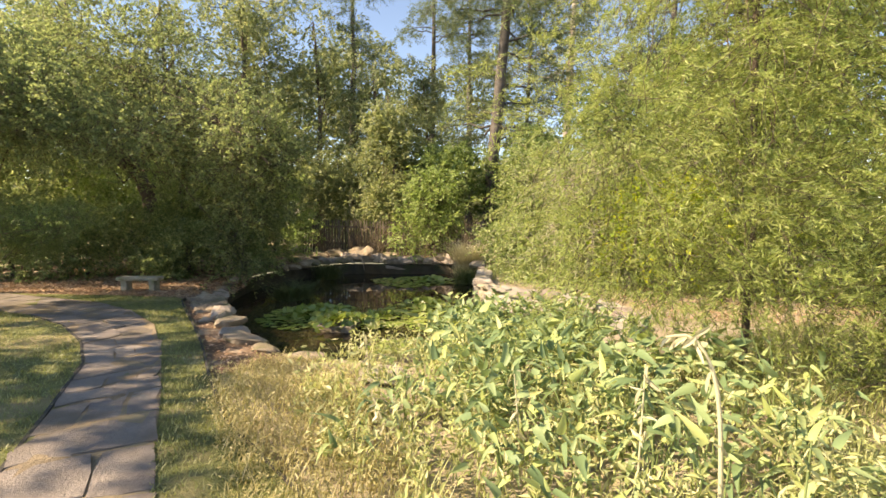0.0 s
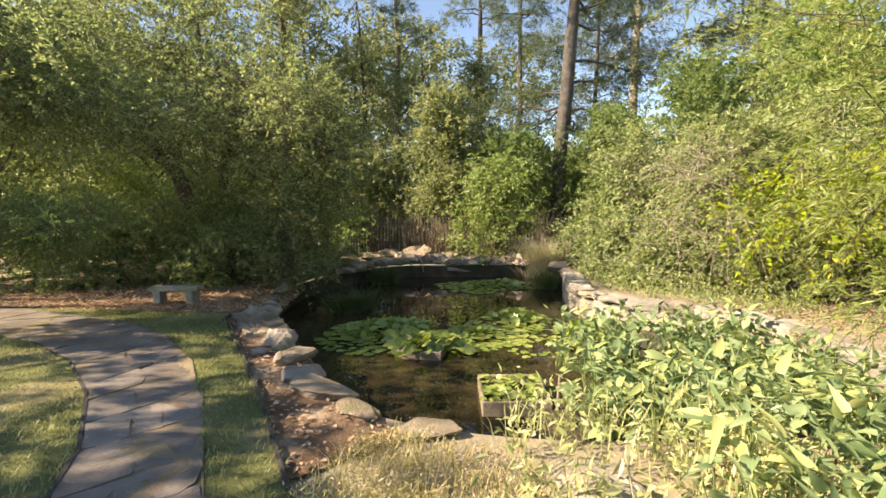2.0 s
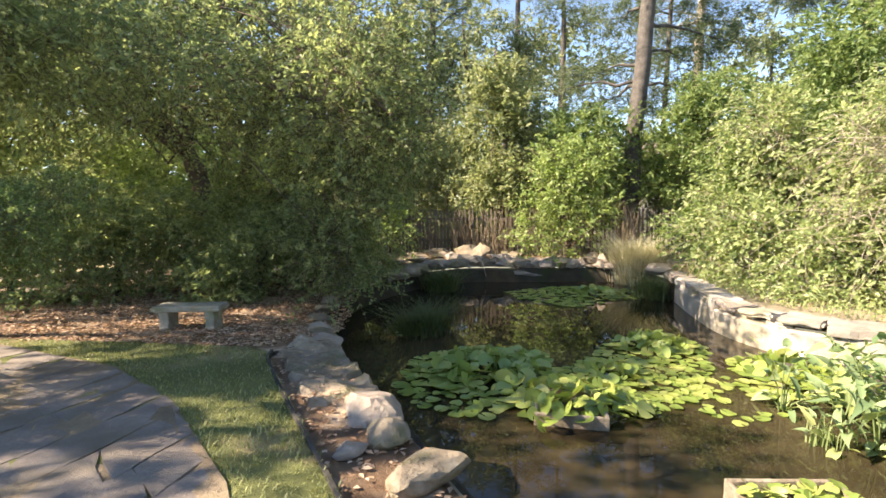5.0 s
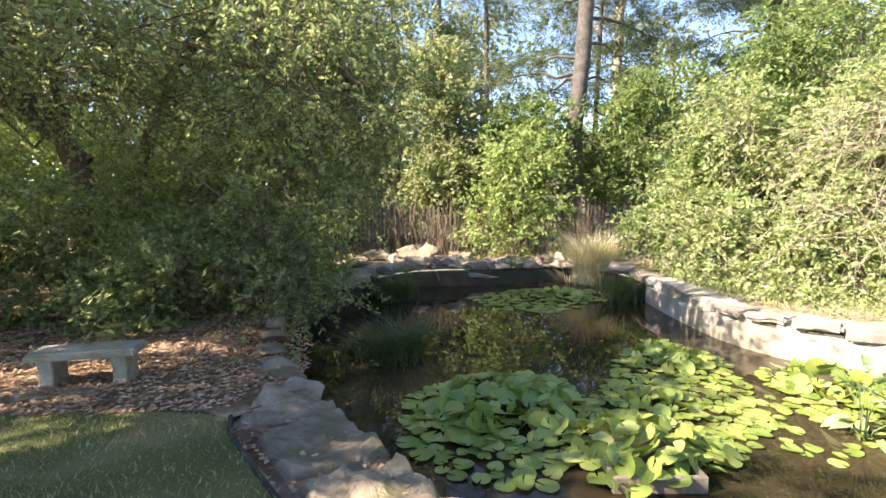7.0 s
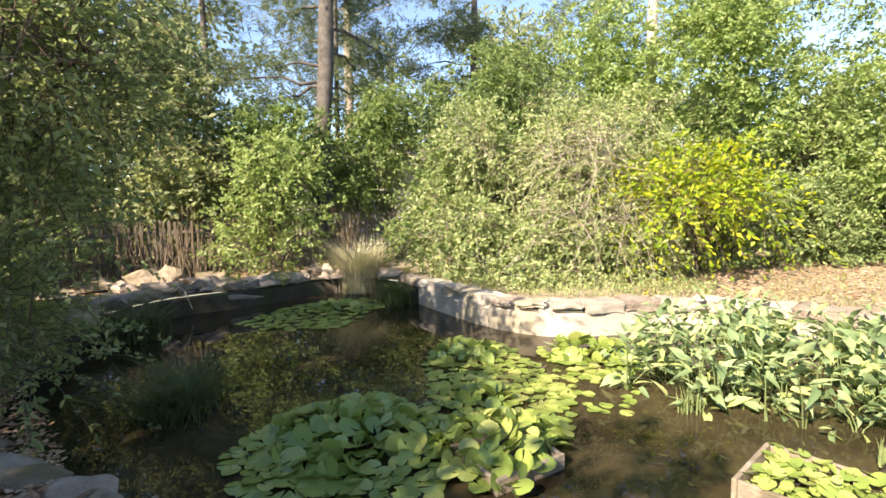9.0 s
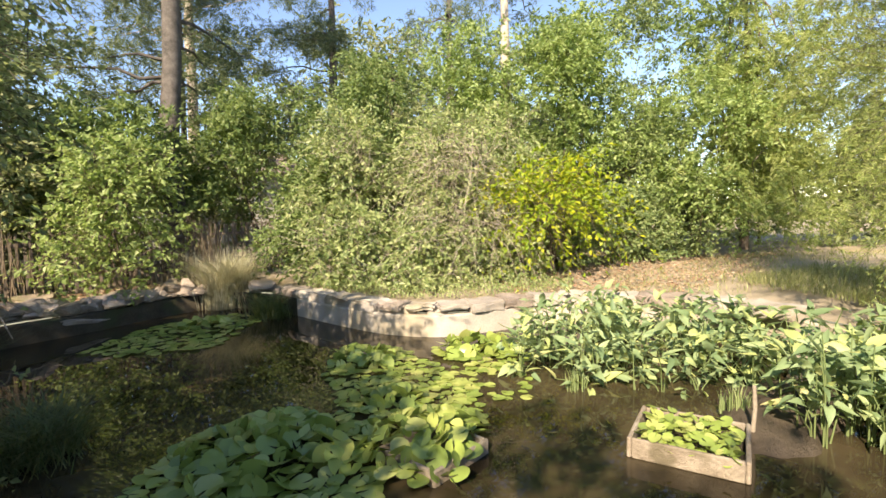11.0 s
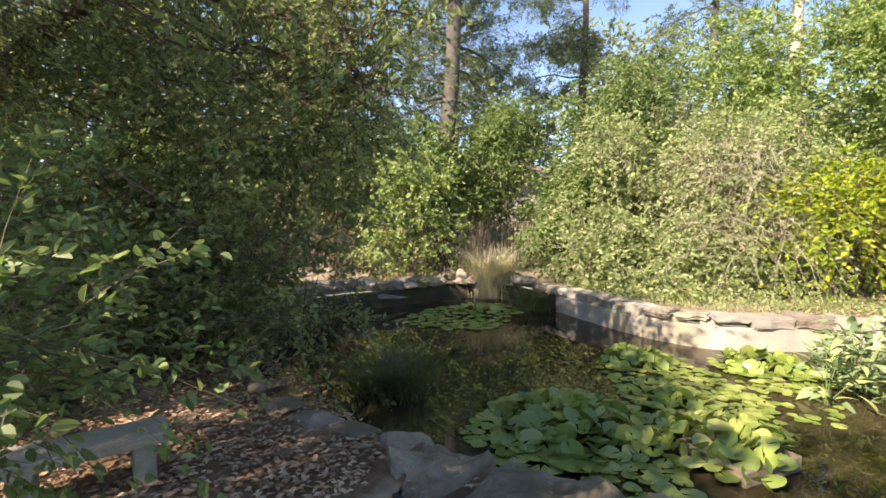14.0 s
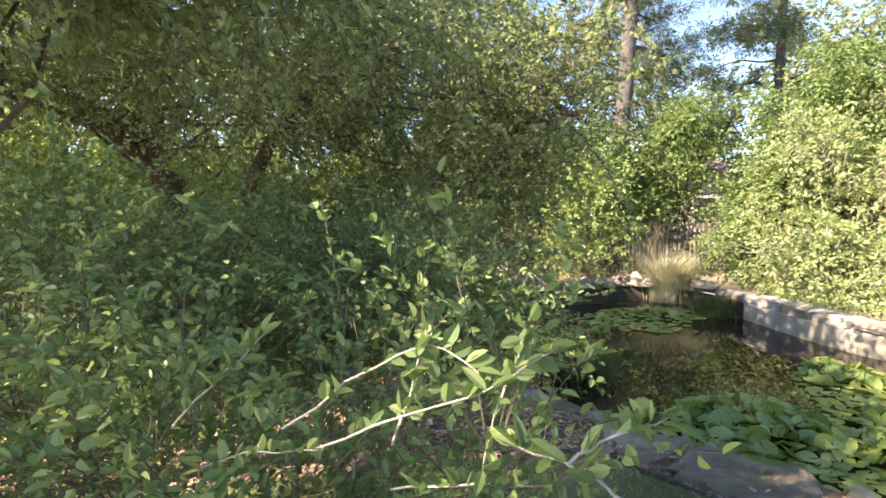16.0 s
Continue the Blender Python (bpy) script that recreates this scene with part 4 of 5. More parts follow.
# x, y, length, width, height, turn, flat top, how deep it sits, stone
STONES = [(-6.28, 11.22, 0.46, 0.36, 0.26, 120, 0.25, 0.14, PINK_ROCK), (-6.52, 11.58, 0.46, 0.38, 0.26, 118, 0.2, 0.14, ROCK), (-6.76, 11.96, 0.42, 0.36, 0.24, 115, 0, 0.13, PINK_ROCK), (-6.96, 12.38, 0.42, 0.36, 0.24, 112, 0.2, 0.12, ROCK), (-7.13, 12.82, 0.42, 0.34, 0.24, 110, 0, 0.12, ROCK),
          (-7.3, 13.32, 0.46, 0.34, 0.26, 105, 0, 0.12, PINK_ROCK), (-7.44, 13.95, 0.5, 0.36, 0.24, 95, 0, 0.1, ROCK), (-7.48, 14.7, 0.6, 0.4, 0.24, 92, 0, 0.1, ROCK),
          (-4.92, 9.36, 0.46, 0.38, 0.3, 120, 0, 0.12, PINK_ROCK), (-5.12, 9.62, 0.36, 0.24, 0.18, 100, 0.2, 0.1, ROCK), (-4.72, 8.98, 0.3, 0.26, 0.2, 125, 0, 0.1, ROCK),
          (-4.42, 8.62, 0.48, 0.38, 0.28, 40, 0.28, 0.12, ROCK), (-4.08, 8.24, 0.46, 0.34, 0.24, 130, 0.26, 0.12, PINK_ROCK), (-3.7, 7.9, 0.62, 0.42, 0.24, 145, 0.16, 0.14, ROCK), (-4.9, 8.85, 0.2, 0.16, 0.1, 60, 0, 0.05, PINK_ROCK),
          (-3.3, 7.62, 0.6, 0.34, 0.15, 150, 0.2, 0.12, ROCK), (-2.75, 7.4, 0.5, 0.36, 0.15, 10, 0.15, 0.1, ROCK), (-2.25, 6.92, 0.5, 0.32, 0.2, -15, 0.2, 0.14, PINK_ROCK), (-1.7, 6.9, 0.62, 0.36, 0.23, -5, 0.2, 0.1, PALE_ROCK)]
for k, (x, y, a, b, h, turn, flat, deep, mt) in enumerate(STONES):
    o = put("boulder" if h > 0.25 else "edge_stone", rock_mesh("stone", (a, b, h * 0.75), 200 + k, mt, 3, flat))
    o.location, o.rotation_euler = (x, y, float(gz(x, y)) - deep * 0.6), (0, 0, radians(turn))
    tagged(o, "pinkish weathered stone at the pond edge" if mt is PINK_ROCK else "pale buff stone on the near bank" if mt is PALE_ROCK else "grey weathered stone at the pond edge", "stone", "stones edging the pond")


def make_slab(outline, top, thick, seed):
    """A broad flat stone with a chipped rim and an uneven face."""
    q = np.random.default_rng(seed)
    o = np.array(outline, float)
    c = o.mean(0)
    rim = []
    for a, b in zip(o, np.roll(o, -1, 0)):
        for k in range(6):
            rim.append(a + (b - a) * k / 6 + q.normal(size=2) * 0.012)
    rim = np.array(rim)
    ins = c + (rim - c) * 0.88
    pts = [Vector(p) for p in ins]
    lo, hi = o.min(0), o.max(0)
    g = [(x, y) for x in np.arange(lo[0], hi[0], 0.06) for y in np.arange(lo[1], hi[1], 0.06)]
    g = np.array(g) + q.normal(size=(len(g), 2)) * 0.012
    keep = inside(g[:, 0], g[:, 1], [tuple(p) for p in (c + (rim - c) * 0.84)])
    n = len(pts)
    v, _, f, *_ = geometry.delaunay_2d_cdt(pts + [Vector(p) for p in g[keep]], [(i, (i + 1) % n) for i in range(n)], [], 1, 1e-5)
    bm = bmesh.new()
    bv = [bm.verts.new((p.x - c[0], p.y - c[1], top + 0.02 + 0.10 * noise.noise(Vector((p.x * 3.6, p.y * 3.6, seed))) + 0.03 * noise.noise(Vector((p.x * 11, p.y * 14, seed))))) for p in v]
    for t in f:
        bm.faces.new([bv[k] for k in t])
    edge = [bm.verts.new((*(p - c), top - 0.05 + q.normal() * 0.01)) for p in rim]
    low = [bm.verts.new((*((p - c) * 0.98), top - thick)) for p in rim]
    for k in range(n):
        bm.faces.new((bv[k - 1], bv[k], edge[k], edge[k - 1]))
        bm.faces.new((edge[k - 1], edge[k], low[k], low[k - 1]))
    bmesh.ops.recalc_face_normals(bm, faces=bm.faces)
    ob = part("edge_slab", bm, ROCK, None)
    ob.location = (c[0], c[1], 0)
    return tagged(ob, "broad flat cracked grey slab at the pond edge", "stone", "stones edging the pond")


make_slab([(-6.5, 10.62), (-6.45, 10.98), (-6.22, 11.14), (-6.0, 10.98), (-5.82, 10.74), (-6.36, 10.46)], 0.02, 0.2, 1)
make_slab([(-6.32, 10.4), (-5.78, 10.68), (-5.58, 10.42), (-5.36, 10.14), (-5.5, 9.92), (-5.86, 9.82)], 0.035, 0.2, 2)
make_slab([(-5.78, 9.74), (-5.46, 9.86), (-5.3, 10.08), (-5.06, 9.82), (-5.15, 9.6), (-5.44, 9.38)], 0.05, 0.2, 3)

FAR_STONES = [(-7.7, 19.3, 0.7, 0.5, 0.3, ROCK), (-7.1, 19.4, 0.8, 0.5, 0.4, ROCK), (-6.6, 19.0, 0.6, 0.5, 0.35, PINK_ROCK), (-6.2, 19.4, 0.8, 0.5, 0.55, ROCK), (-5.75, 19.2, 0.6, 0.45, 0.6, ROCK), (-5.4, 19.0, 0.5, 0.4, 0.35, PINK_ROCK), (-5.1, 19.3, 0.6, 0.4, 0.35, ROCK),
              (-4.9, 18.7, 0.5, 0.4, 0.3, PINK_ROCK), (-4.2, 18.85, 0.6, 0.4, 0.22, ROCK), (-3.5, 18.9, 0.6, 0.35, 0.2, PINK_ROCK), (-2.9, 18.8, 0.6, 0.35, 0.22, PINK_ROCK), (-7.3, 18.5, 0.6, 0.4, 0.25, ROCK), (-6.8, 18.3, 0.6, 0.4, 0.2, ROCK), (-7.2, 15.5, 0.5, 0.4, 0.3, ROCK), (-7.12, 15.95, 0.45, 0.36, 0.26, PINK_ROCK), (-7.0, 16.4, 0.5, 0.38, 0.3, ROCK), (-6.85, 16.85, 0.46, 0.36, 0.26, ROCK), (-6.6, 17.3, 0.5, 0.4, 0.3, PINK_ROCK), (-6.3, 17.65, 0.4, 0.34, 0.26, ROCK), (-1.75, 17.6, 0.7, 0.5, 0.25, PINK_ROCK), (-1.8, 18.2, 0.6, 0.5, 0.25, ROCK)]
r = np.random.default_rng(23)
for k in range(18):
    x = -7.0 + k * 0.26
    FAR_STONES.append((x, float(np.interp(x, [-7, -6.5, -5.6, -4.2, -3.2, -2.3], [17.0, 17.9, 18.38, 18.3, 18.58, 18.3])) + r.uniform(-0.1, 0.03), r.uniform(0.34, 0.6), r.uniform(0.28, 0.42), r.uniform(0.22, 0.42), PINK_ROCK if k % 3 else ROCK))
for k in range(22):
    x = -6.9 + k * 0.21
    FAR_STONES.append((x, float(np.interp(x, [-7, -6.5, -5.6, -4.2, -3.2, -2.3], [17.0, 17.9, 18.38, 18.3, 18.58, 18.3])) + r.uniform(-0.16, -0.08), r.uniform(0.2, 0.34), r.uniform(0.18, 0.26), r.uniform(0.14, 0.22), PINK_ROCK if k % 3 else ROCK))
for k, (x, y, a, b, h, mt) in enumerate(FAR_STONES):
    o = put("boulder", rock_mesh("stone", (a * 1.1, b * 1.1, h * 0.85), 240 + k, mt, 3, 0, 0.6))
    o.location, o.rotation_euler = (x, y, -0.14), (0, 0, r.uniform(-0.5, 0.5))
    tagged(o, "rough sunlit rock at the back of the pond", "stone", "rocks at the back of the pond")
o = put("stone_slab", rock_mesh("slab", (1.3, 0.75, 0.36), 260, PINK_ROCK, 4, 0.25))
o.location, o.rotation_euler = (-4.62, 18.3, -0.52), (0, 0, 0.1)
tagged(o, "broad pinkish slab jutting into the pond", "stone")
o = put("boulder", rock_mesh("stone", (0.42, 0.36, 0.26), 262, PINK_ROCK, 3, 0.2))
o.location = (-1.6, 12.05, -0.66)
tagged(o, "pale stone standing in the pond under lilies", "stone")

CAP_LINE = [(-1.52, 17.2), (-1.48, 16.4), (-1.43, 15.5), (-1.41, 14.8), (-1.4, 14.2), (-1.28, 13.76), (-1.03, 13.38), (-0.66, 13.1), (-0.15, 12.88), (0.32, 12.64), (0.72, 12.34), (1.04, 11.8), (1.18, 11.2), (1.22, 10.5), (1.05, 9.8), (0.8, 9.1)]


def coping_mesh(length, depth, high, seed):
    """A lumpy, rounded block of mortared stone; its foot lies at z = 0."""
    bm = box_bm(length, depth, high, 0.03, 2)
    bmesh.ops.subdivide_edges(bm, edges=[e for e in bm.edges if e.calc_length() > 0.1], cuts=5, use_grid_fill=True)
    for w in bm.verts:
        c = Vector((w.co.x * 4, w.co.y * 4, w.co.z * 6 + seed * 7))
        w.co += Vector((0.01 * noise.noise(c * 2), 0.05 * noise.noise(c), 0.045 * noise.noise(c + Vector((9, 0, 0))) + 0.015 * noise.noise(c * 4)))
    m = bpy.data.meshes.new("capstone")
    bm.to_mesh(m)
    bm.free()
    m.materials.append(CONCRETE if seed % 4 else PINK_ROCK)
    return m


for k, (a, b) in enumerate(zip(CAP_LINE[:-1], CAP_LINE[1:])):
    a, b = np.array(a), np.array(b)
    d = b - a
    c = (a + b) / 2
    n = np.array([-d[1], d[0]]) / np.linalg.norm(d)
    undercut = k in (4, 5, 6)
    o = put("capstone", coping_mesh(np.linalg.norm(d) * 1.02, 0.45 if undercut else 0.44, 0.09 if undercut else 0.17, 280 + k))
    o.location, o.rotation_euler = (c[0], c[1], float(gz(*c)) - (0.02 if undercut else 0.10)), (r.normal() * 0.02, r.normal() * 0.02, math.atan2(d[1], d[0]))
    tagged(o, "flat capstone with a dark hollow under its lip" if undercut else "lumpy pale capstone bedded in mortar on the pond wall", "capstone", "capstones of the pond wall")
    if undercut:
        o = part("mortar_block", box_bm(np.linalg.norm(d) * 0.66, 0.25, 0.10, 0.025), CONCRETE, None)
        o.location, o.rotation_euler = (*(a + n * 0.02), float(gz(*c)) - 0.105), (0, 0, math.atan2(d[1], d[0]))
        tagged(o, "rough mortar block under the capstones", "mortar block", "mortar under the capstones")


# ---- planters in the water ----
def make_planter(x, y, turn, sx, sy, h, label, z=-0.62):
    e = thing("planter_box", label, "planter", (x, y, z))
    e.rotation_euler = (0, 0, radians(turn))
    for k, (w, d, px, py) in enumerate(((sx, 0.032, 0, -sy / 2), (sx, 0.032, 0, sy / 2), (0.032, sy - 0.036, -sx / 2 + 0.016, 0), (0.032, sy - 0.036, sx / 2 - 0.016, 0))):
        for row in range(2):
            b = part("board", box_bm(w, d, h / 2 - 0.006, 0.008), OLD_WOOD, e)
            b.location = (px, py, row * h / 2)
    soil = part("soil", box_bm(sx - 0.07, sy - 0.07, h - 0.08, 0.01), MUD, e, "dark wet soil")
    return e


make_planter(-2.32, 9.42, 12, 0.68, 0.76, 0.32, "weathered timber planter box standing in the pond")
make_planter(-3.67, 10.84, 2, 0.62, 0.55, 0.28, "low weathered timber crate under the lilies")
stake = put("stake", mesh_of("stake", *tube(wavy((-1.88, 9.08, -0.7), (-1.84, 9.1, -0.02), 5, 0.004, RNG), [0.02, 0.02, 0.018, 0.018, 0.016], 6), OLD_WOOD, True))
tagged(stake, "thin grey wooden stake beside the planter", "stake")


q = np.linspace(0, 1, 9)
v, f = [(-1.2, 9.05, -0.33)], []
for k, u in enumerate(q[1:]):
    for j in range(36):
        a = j * math.pi / 18
        x, y = -1.2 + u * 1.25 * math.cos(a) * (1 + 0.12 * math.sin(3 * a)), 9.05 + u * 0.6 * math.sin(a) * (1 + 0.15 * math.cos(5 * a))
        v.append((x, y, -0.33 - 0.3 * u ** 3 + 0.05 * noise.noise(Vector((x * 5, y * 5, 2)))))
        n = (j + 1) % 36
        if k:
            f += [(1 + (k - 1) * 36 + j, 1 + k * 36 + j, 1 + k * 36 + n), (1 + (k - 1) * 36 + j, 1 + k * 36 + n, 1 + (k - 1) * 36 + n)]
        else:
            f.append((0, 1 + j, 1 + n))
tagged(put("mud_bank", mesh_of("mud_bank", v, f, MUD, True)), "dark wet mud bank beside the planter box", "mud bank", kind="structure")

# ---- water lilies ----
def pad_mesh(seed):
    """A round notched pad with a lifted, wavy rim."""
    r = np.random.default_rng(seed)
    n, cup = 13, r.uniform(-0.05, 0.16)
    a = np.linspace(0.16, 2 * math.pi - 0.16, n)
    rim = 1 + 0.05 * np.sin(3 * a + seed)
    ph = r.uniform(0, 6)
    outer = np.column_stack([np.cos(a) * rim, np.sin(a) * rim, cup + 0.07 * np.sin(2 * a + ph) + 0.03 * np.sin(5 * a)])
    mid = np.column_stack([np.cos(a) * 0.55, np.sin(a) * 0.55, cup * 0.25 + 0.02 * np.sin(2 * a + ph)])
    v = np.concatenate([[[0, 0, 0]], mid, outer])
    f = []
    for k in range(n - 1):
        f += [(0, 1 + k, 2 + k), (1 + k, 1 + n + k, 2 + n + k), (1 + k, 2 + n + k, 2 + k)]
    return mesh_of("pad", v, f, PAD, True)


# one green for the whole pond: each pad takes its tone from its own random number
nd = PAD.node_tree.nodes
inf = nd.new("ShaderNodeObjectInfo")
for node in nd:
    if node.bl_idname == "ShaderNodeMath" and node.operation == "MULTIPLY_ADD":
        PAD.node_tree.links.new(inf.outputs["Random"], node.inputs[0])
PADS = [pad_mesh(k) for k in range(8)]


def make_lilies(label, poly, n, seed, heaps=(), size=(0.075, 0.12), tilt=0.12):
    """Pads packed over a stretch of water, heaped up over the places in heaps (x, y, radius, height)."""
    r = np.random.default_rng(seed)
    c = np.mean(poly, axis=0)
    e = thing("water_lily", label, "water lily", (c[0], c[1], WATER_Z))
    pts = []
    for x, y in scatter(poly, n * 6, r):
        lift = max([h * max(0, 1 - math.hypot(x - a, y - b) / w) for a, b, w, h in heaps] or [0])
        gap = (0.085 if lift > 0.03 else 0.112) * size[1] / 0.12
        if all((x - q[0]) ** 2 + (y - q[1]) ** 2 > gap * gap for q in pts):
            pts.append((x, y, lift))
        if len(pts) >= n:
            break
    for k, (x, y, lift) in enumerate(pts):
        o = put("pad", PADS[r.integers(8)], e, at=(x - c[0], y - c[1], 0.006 + 0.0015 * (k % 7) + lift * r.uniform(0.45, 1.1)))
        sz = r.uniform(*size) * (1.0 if lift > 0.03 else 0.92)
        o.scale = (sz, sz * r.uniform(0.9, 1.0), sz)
        w = tilt * (4.5 if lift > 0.05 else 0.3)
        o.rotation_euler = (r.normal() * w, r.normal() * w, r.uniform(0, 6.28))
    return e


make_lilies("bright sunlit water lilies heaped over a crate", [(-3.8, 11.9), (-4.2, 10.85), (-3.9, 10.4), (-3.15, 10.75), (-2.7, 11.15), (-2.35, 11.6), (-2.1, 12.5), (-1.95, 13.2), (-2.6, 13.65), (-3.2, 13.1), (-3.4, 12.5)], 420, 301,
            [(-3.65, 10.95, 0.8, 0.28), (-2.6, 13.2, 0.6, 0.2), (-3.2, 11.9, 0.5, 0.12)], (0.055, 0.098))
make_lilies("dark green water lilies in the shade", [(-5.5, 12.1), (-4.75, 12.65), (-4.0, 12.55), (-3.72, 11.8), (-4.15, 10.95), (-4.3, 10.55), (-5.0, 10.65), (-5.4, 11.1)], 330, 302, [(-4.5, 11.8, 1.0, 0.16)], (0.06, 0.108))
make_lilies("sunlit water lilies around a pale stone", [(-1.8, 12.75), (-1.3, 12.85), (-0.6, 12.5), (-1.2, 11.5), (-2.0, 11.7)], 140, 303, [(-1.3, 12.4, 0.65, 0.22)], (0.055, 0.095))
make_lilies("small lily pads growing in the planter box", [(-2.69, 9.68), (-2.58, 9.04), (-1.96, 9.16), (-2.08, 9.8)], 160, 304, [(-2.32, 9.42, 6, 0.17)], (0.03, 0.055), 0.07)
make_lilies("low water lilies by the reeds", [(-4.9, 16.6), (-3.9, 17.5), (-2.3, 17.3), (-2.2, 16.6), (-3.6, 15.4), (-4.4, 15.8)], 150, 305, [(-3.1, 16.9, 0.8, 0.10)])
make_lilies("scattered single lily pads on open water", [(-2.9, 11.3), (-2.2, 10.9), (-1.7, 11.3), (-1.75, 12.0), (-2.3, 12.4)], 34, 306, (), (0.05, 0.085))

# ---- arrow-leaved marsh plants ----
def arrow_mesh(seed, length, width, lobes, curl):
    r = np.random.default_rng(seed)
    prof = [(-0.18 * lobes, 0.30 * lobes), (0.0, 0.42), (0.2, 0.5), (0.45, 0.42), (0.72, 0.22), (0.9, 0.08)]
    v, f = [(0, 0, 0)], []
    for u, w in prof:
        z = curl * u * u * length
        v += [(u * length, w * width, z + 0.36 * w * width), (max(u, 0) * length, 0, z), (u * length, -w * width, z + 0.36 * w * width)]
    v.append((length, 0, curl * length * 1.1))
    k = len(prof)
    for i in range(k - 1):
        a, b = 1 + i * 3, 4 + i * 3
        f += [(a, a + 1, b + 1), (a, b + 1, b), (a + 1, a + 2, b + 2), (a + 1, b + 2, b + 1)]
    e = 1 + (k - 1) * 3
    f += [(e, e + 1, len(v) - 1), (e + 1, e + 2, len(v) - 1)]
    return mesh_of("leaf", v, f, ARROW, True)


an = ARROW.node_tree.nodes
inf = an.new("ShaderNodeObjectInfo")
for node in an:
    if node.bl_idname == "ShaderNodeMath" and node.operation == "MULTIPLY_ADD":
        ARROW.node_tree.links.new(inf.outputs["Random"], node.inputs[0])
LANCES = [arrow_mesh(20 + k, *d) for k, d in enumerate([(0.36, 0.11, 0, -0.55), (0.30, 0.09, 0, 0.25), (0.40, 0.10, 0, -0.8), (0.26, 0.12, 0, -0.3), (0.34, 0.085, 0, 0.05)])]
LEAVES = [arrow_mesh(k, *d) for k, d in enumerate([(0.30, 0.15, 1, -0.3), (0.27, 0.16, 1, -0.1), (0.34, 0.12, 0, -0.4), (0.30, 0.11, 0, 0.15), (0.24, 0.14, 1, -0.5)])]


def make_arrow_plant(x, y, z, height, n, seed, size=1.0, label="arrow-leaved marsh plant in full sun", kinds=LEAVES, low=0.45):
    r = np.random.default_rng(seed)
    e = thing("marsh_plant", label, "marsh plant", (x, y, z), "marsh plants in the pond")
    for k in range(n):
        a = r.uniform(0, 6.28)
        out = r.uniform(0.03, 0.24)
        h = height * r.uniform(low, 1.0)
        tip = np.array([out * math.cos(a), out * math.sin(a), h])
        line = np.array([(0.02 * math.cos(a), 0.02 * math.sin(a), 0), tip * (0.35, 0.35, 0.55), tip])
        if k % 7 == 0:
            put("stalk", mesh_of("stalk", *tube(line, [0.008, 0.006, 0.004], 4), SHRUB, True), e, at=(0, 0, 0))
        o = put("leaf", kinds[r.integers(5)], e, at=tuple(tip))
        s = size * r.uniform(0.5, 1.15)
        o.scale = (s, s, s)
        o.rotation_euler = (r.normal() * 0.5, r.uniform(-1.15, 0.6), a + r.normal() * 0.5)
    return e


r = np.random.default_rng(33)
CLUMP = [(-1.85, 11.5), (-1.7, 10.6), (-1.25, 9.95), (-0.75, 9.2), (0.2, 8.7), (0.8, 9.6), (0.9, 11.0), (0.35, 12.1), (-0.85, 12.1)]
for k, (x, y) in enumerate(scatter(CLUMP, 95, r)):
    make_arrow_plant(x, y, -0.5, r.uniform(0.5, 0.8), 18, 400 + k, 0.58, low=0.08)
NEAR = [(-1.45, 8.9), (-1.3, 7.6), (-1.0, 6.6), (-0.7, 5.55), (0.4, 5.6), (1.4, 5.8), (1.3, 7.4), (0.2, 8.6), (-1.2, 9.2)]
for k, (x, y) in enumerate(scatter(NEAR, 70, r)):
    wet = inside([x], [y], POND)[0]
    make_arrow_plant(x, y, -0.5 if wet else float(gz(x, y)) - 0.06, r.uniform(0.35, 0.65) + (0.3 if wet else 0), 14, 500 + k, 0.56, "arrow-leaved plant with some yellowing leaves at the bank", LEAVES if k % 3 else LANCES)

INLET = [(-1.7, 8.95), (-1.6, 8.25), (-1.1, 7.75), (0.1, 8.1), (0.1, 8.8), (-1.1, 9.05)]
for k, (x, y) in enumerate(scatter(INLET, 34, r)):
    make_arrow_plant(x, y, -0.5, r.uniform(0.65, 0.95), 17, 620 + k, 0.6, low=0.3)

FRONT = [(-1.2, 6.8), (-1.5, 5.7), (-1.4, 4.95), (-0.7, 4.7), (0.0, 4.75), (1.6, 4.7), (1.5, 7.0), (-0.5, 7.4)]
for k, (x, y) in enumerate(scatter(FRONT, 74, r)):
    make_arrow_plant(x, y, float(gz(x, y)) - 0.06, r.uniform(0.25, 0.7), 14, 700 + k, 0.46, "broad-leaved marsh plant on the bank, paling leaves", LANCES, 0.2)


def make_stalk(points, radius, label):
    p = np.array(points)
    t = np.linspace(0, 1, 12)
    line = np.stack([np.interp(t, np.linspace(0, 1, len(p)), p[:, k]) for k in range(3)], 1)
    line[1:-1] = (line[:-2] + 2 * line[1:-1] + line[2:]) / 4
    e = thing("dry_stalk", label, "plant stalk", tuple(p[0]), "dry stalks at the near bank")
    put("stem", mesh_of("stem", *tube(line, np.linspace(radius, radius * 0.5, 12), 6), STRAW, True), e)
    q = np.random.default_rng(int(abs(p[0, 0]) * 1000))
    n = 14
    at = line[q.integers(3, 12, n)] + q.normal(size=(n, 3)) * 0.01
    put("withered_leaf", mesh_of("withered_leaf", *leaf_arrays(at, 0.09, 0.02, q, 0.2, 0.8, 0.3, None, True), STRAW), e)


make_stalk([(0.42, 4.86, 0.18), (0.41, 4.87, 0.66), (0.38, 4.88, 1.0), (0.28, 4.9, 1.18), (0.17, 4.92, 1.15)], 0.012, "tall bent bleached stalk among the marsh plants")
make_stalk([(0.13, 5.15, 0.18), (0.14, 5.15, 0.6), (0.15, 5.16, 0.95)], 0.007, "thin upright brown stalk among the marsh plants")
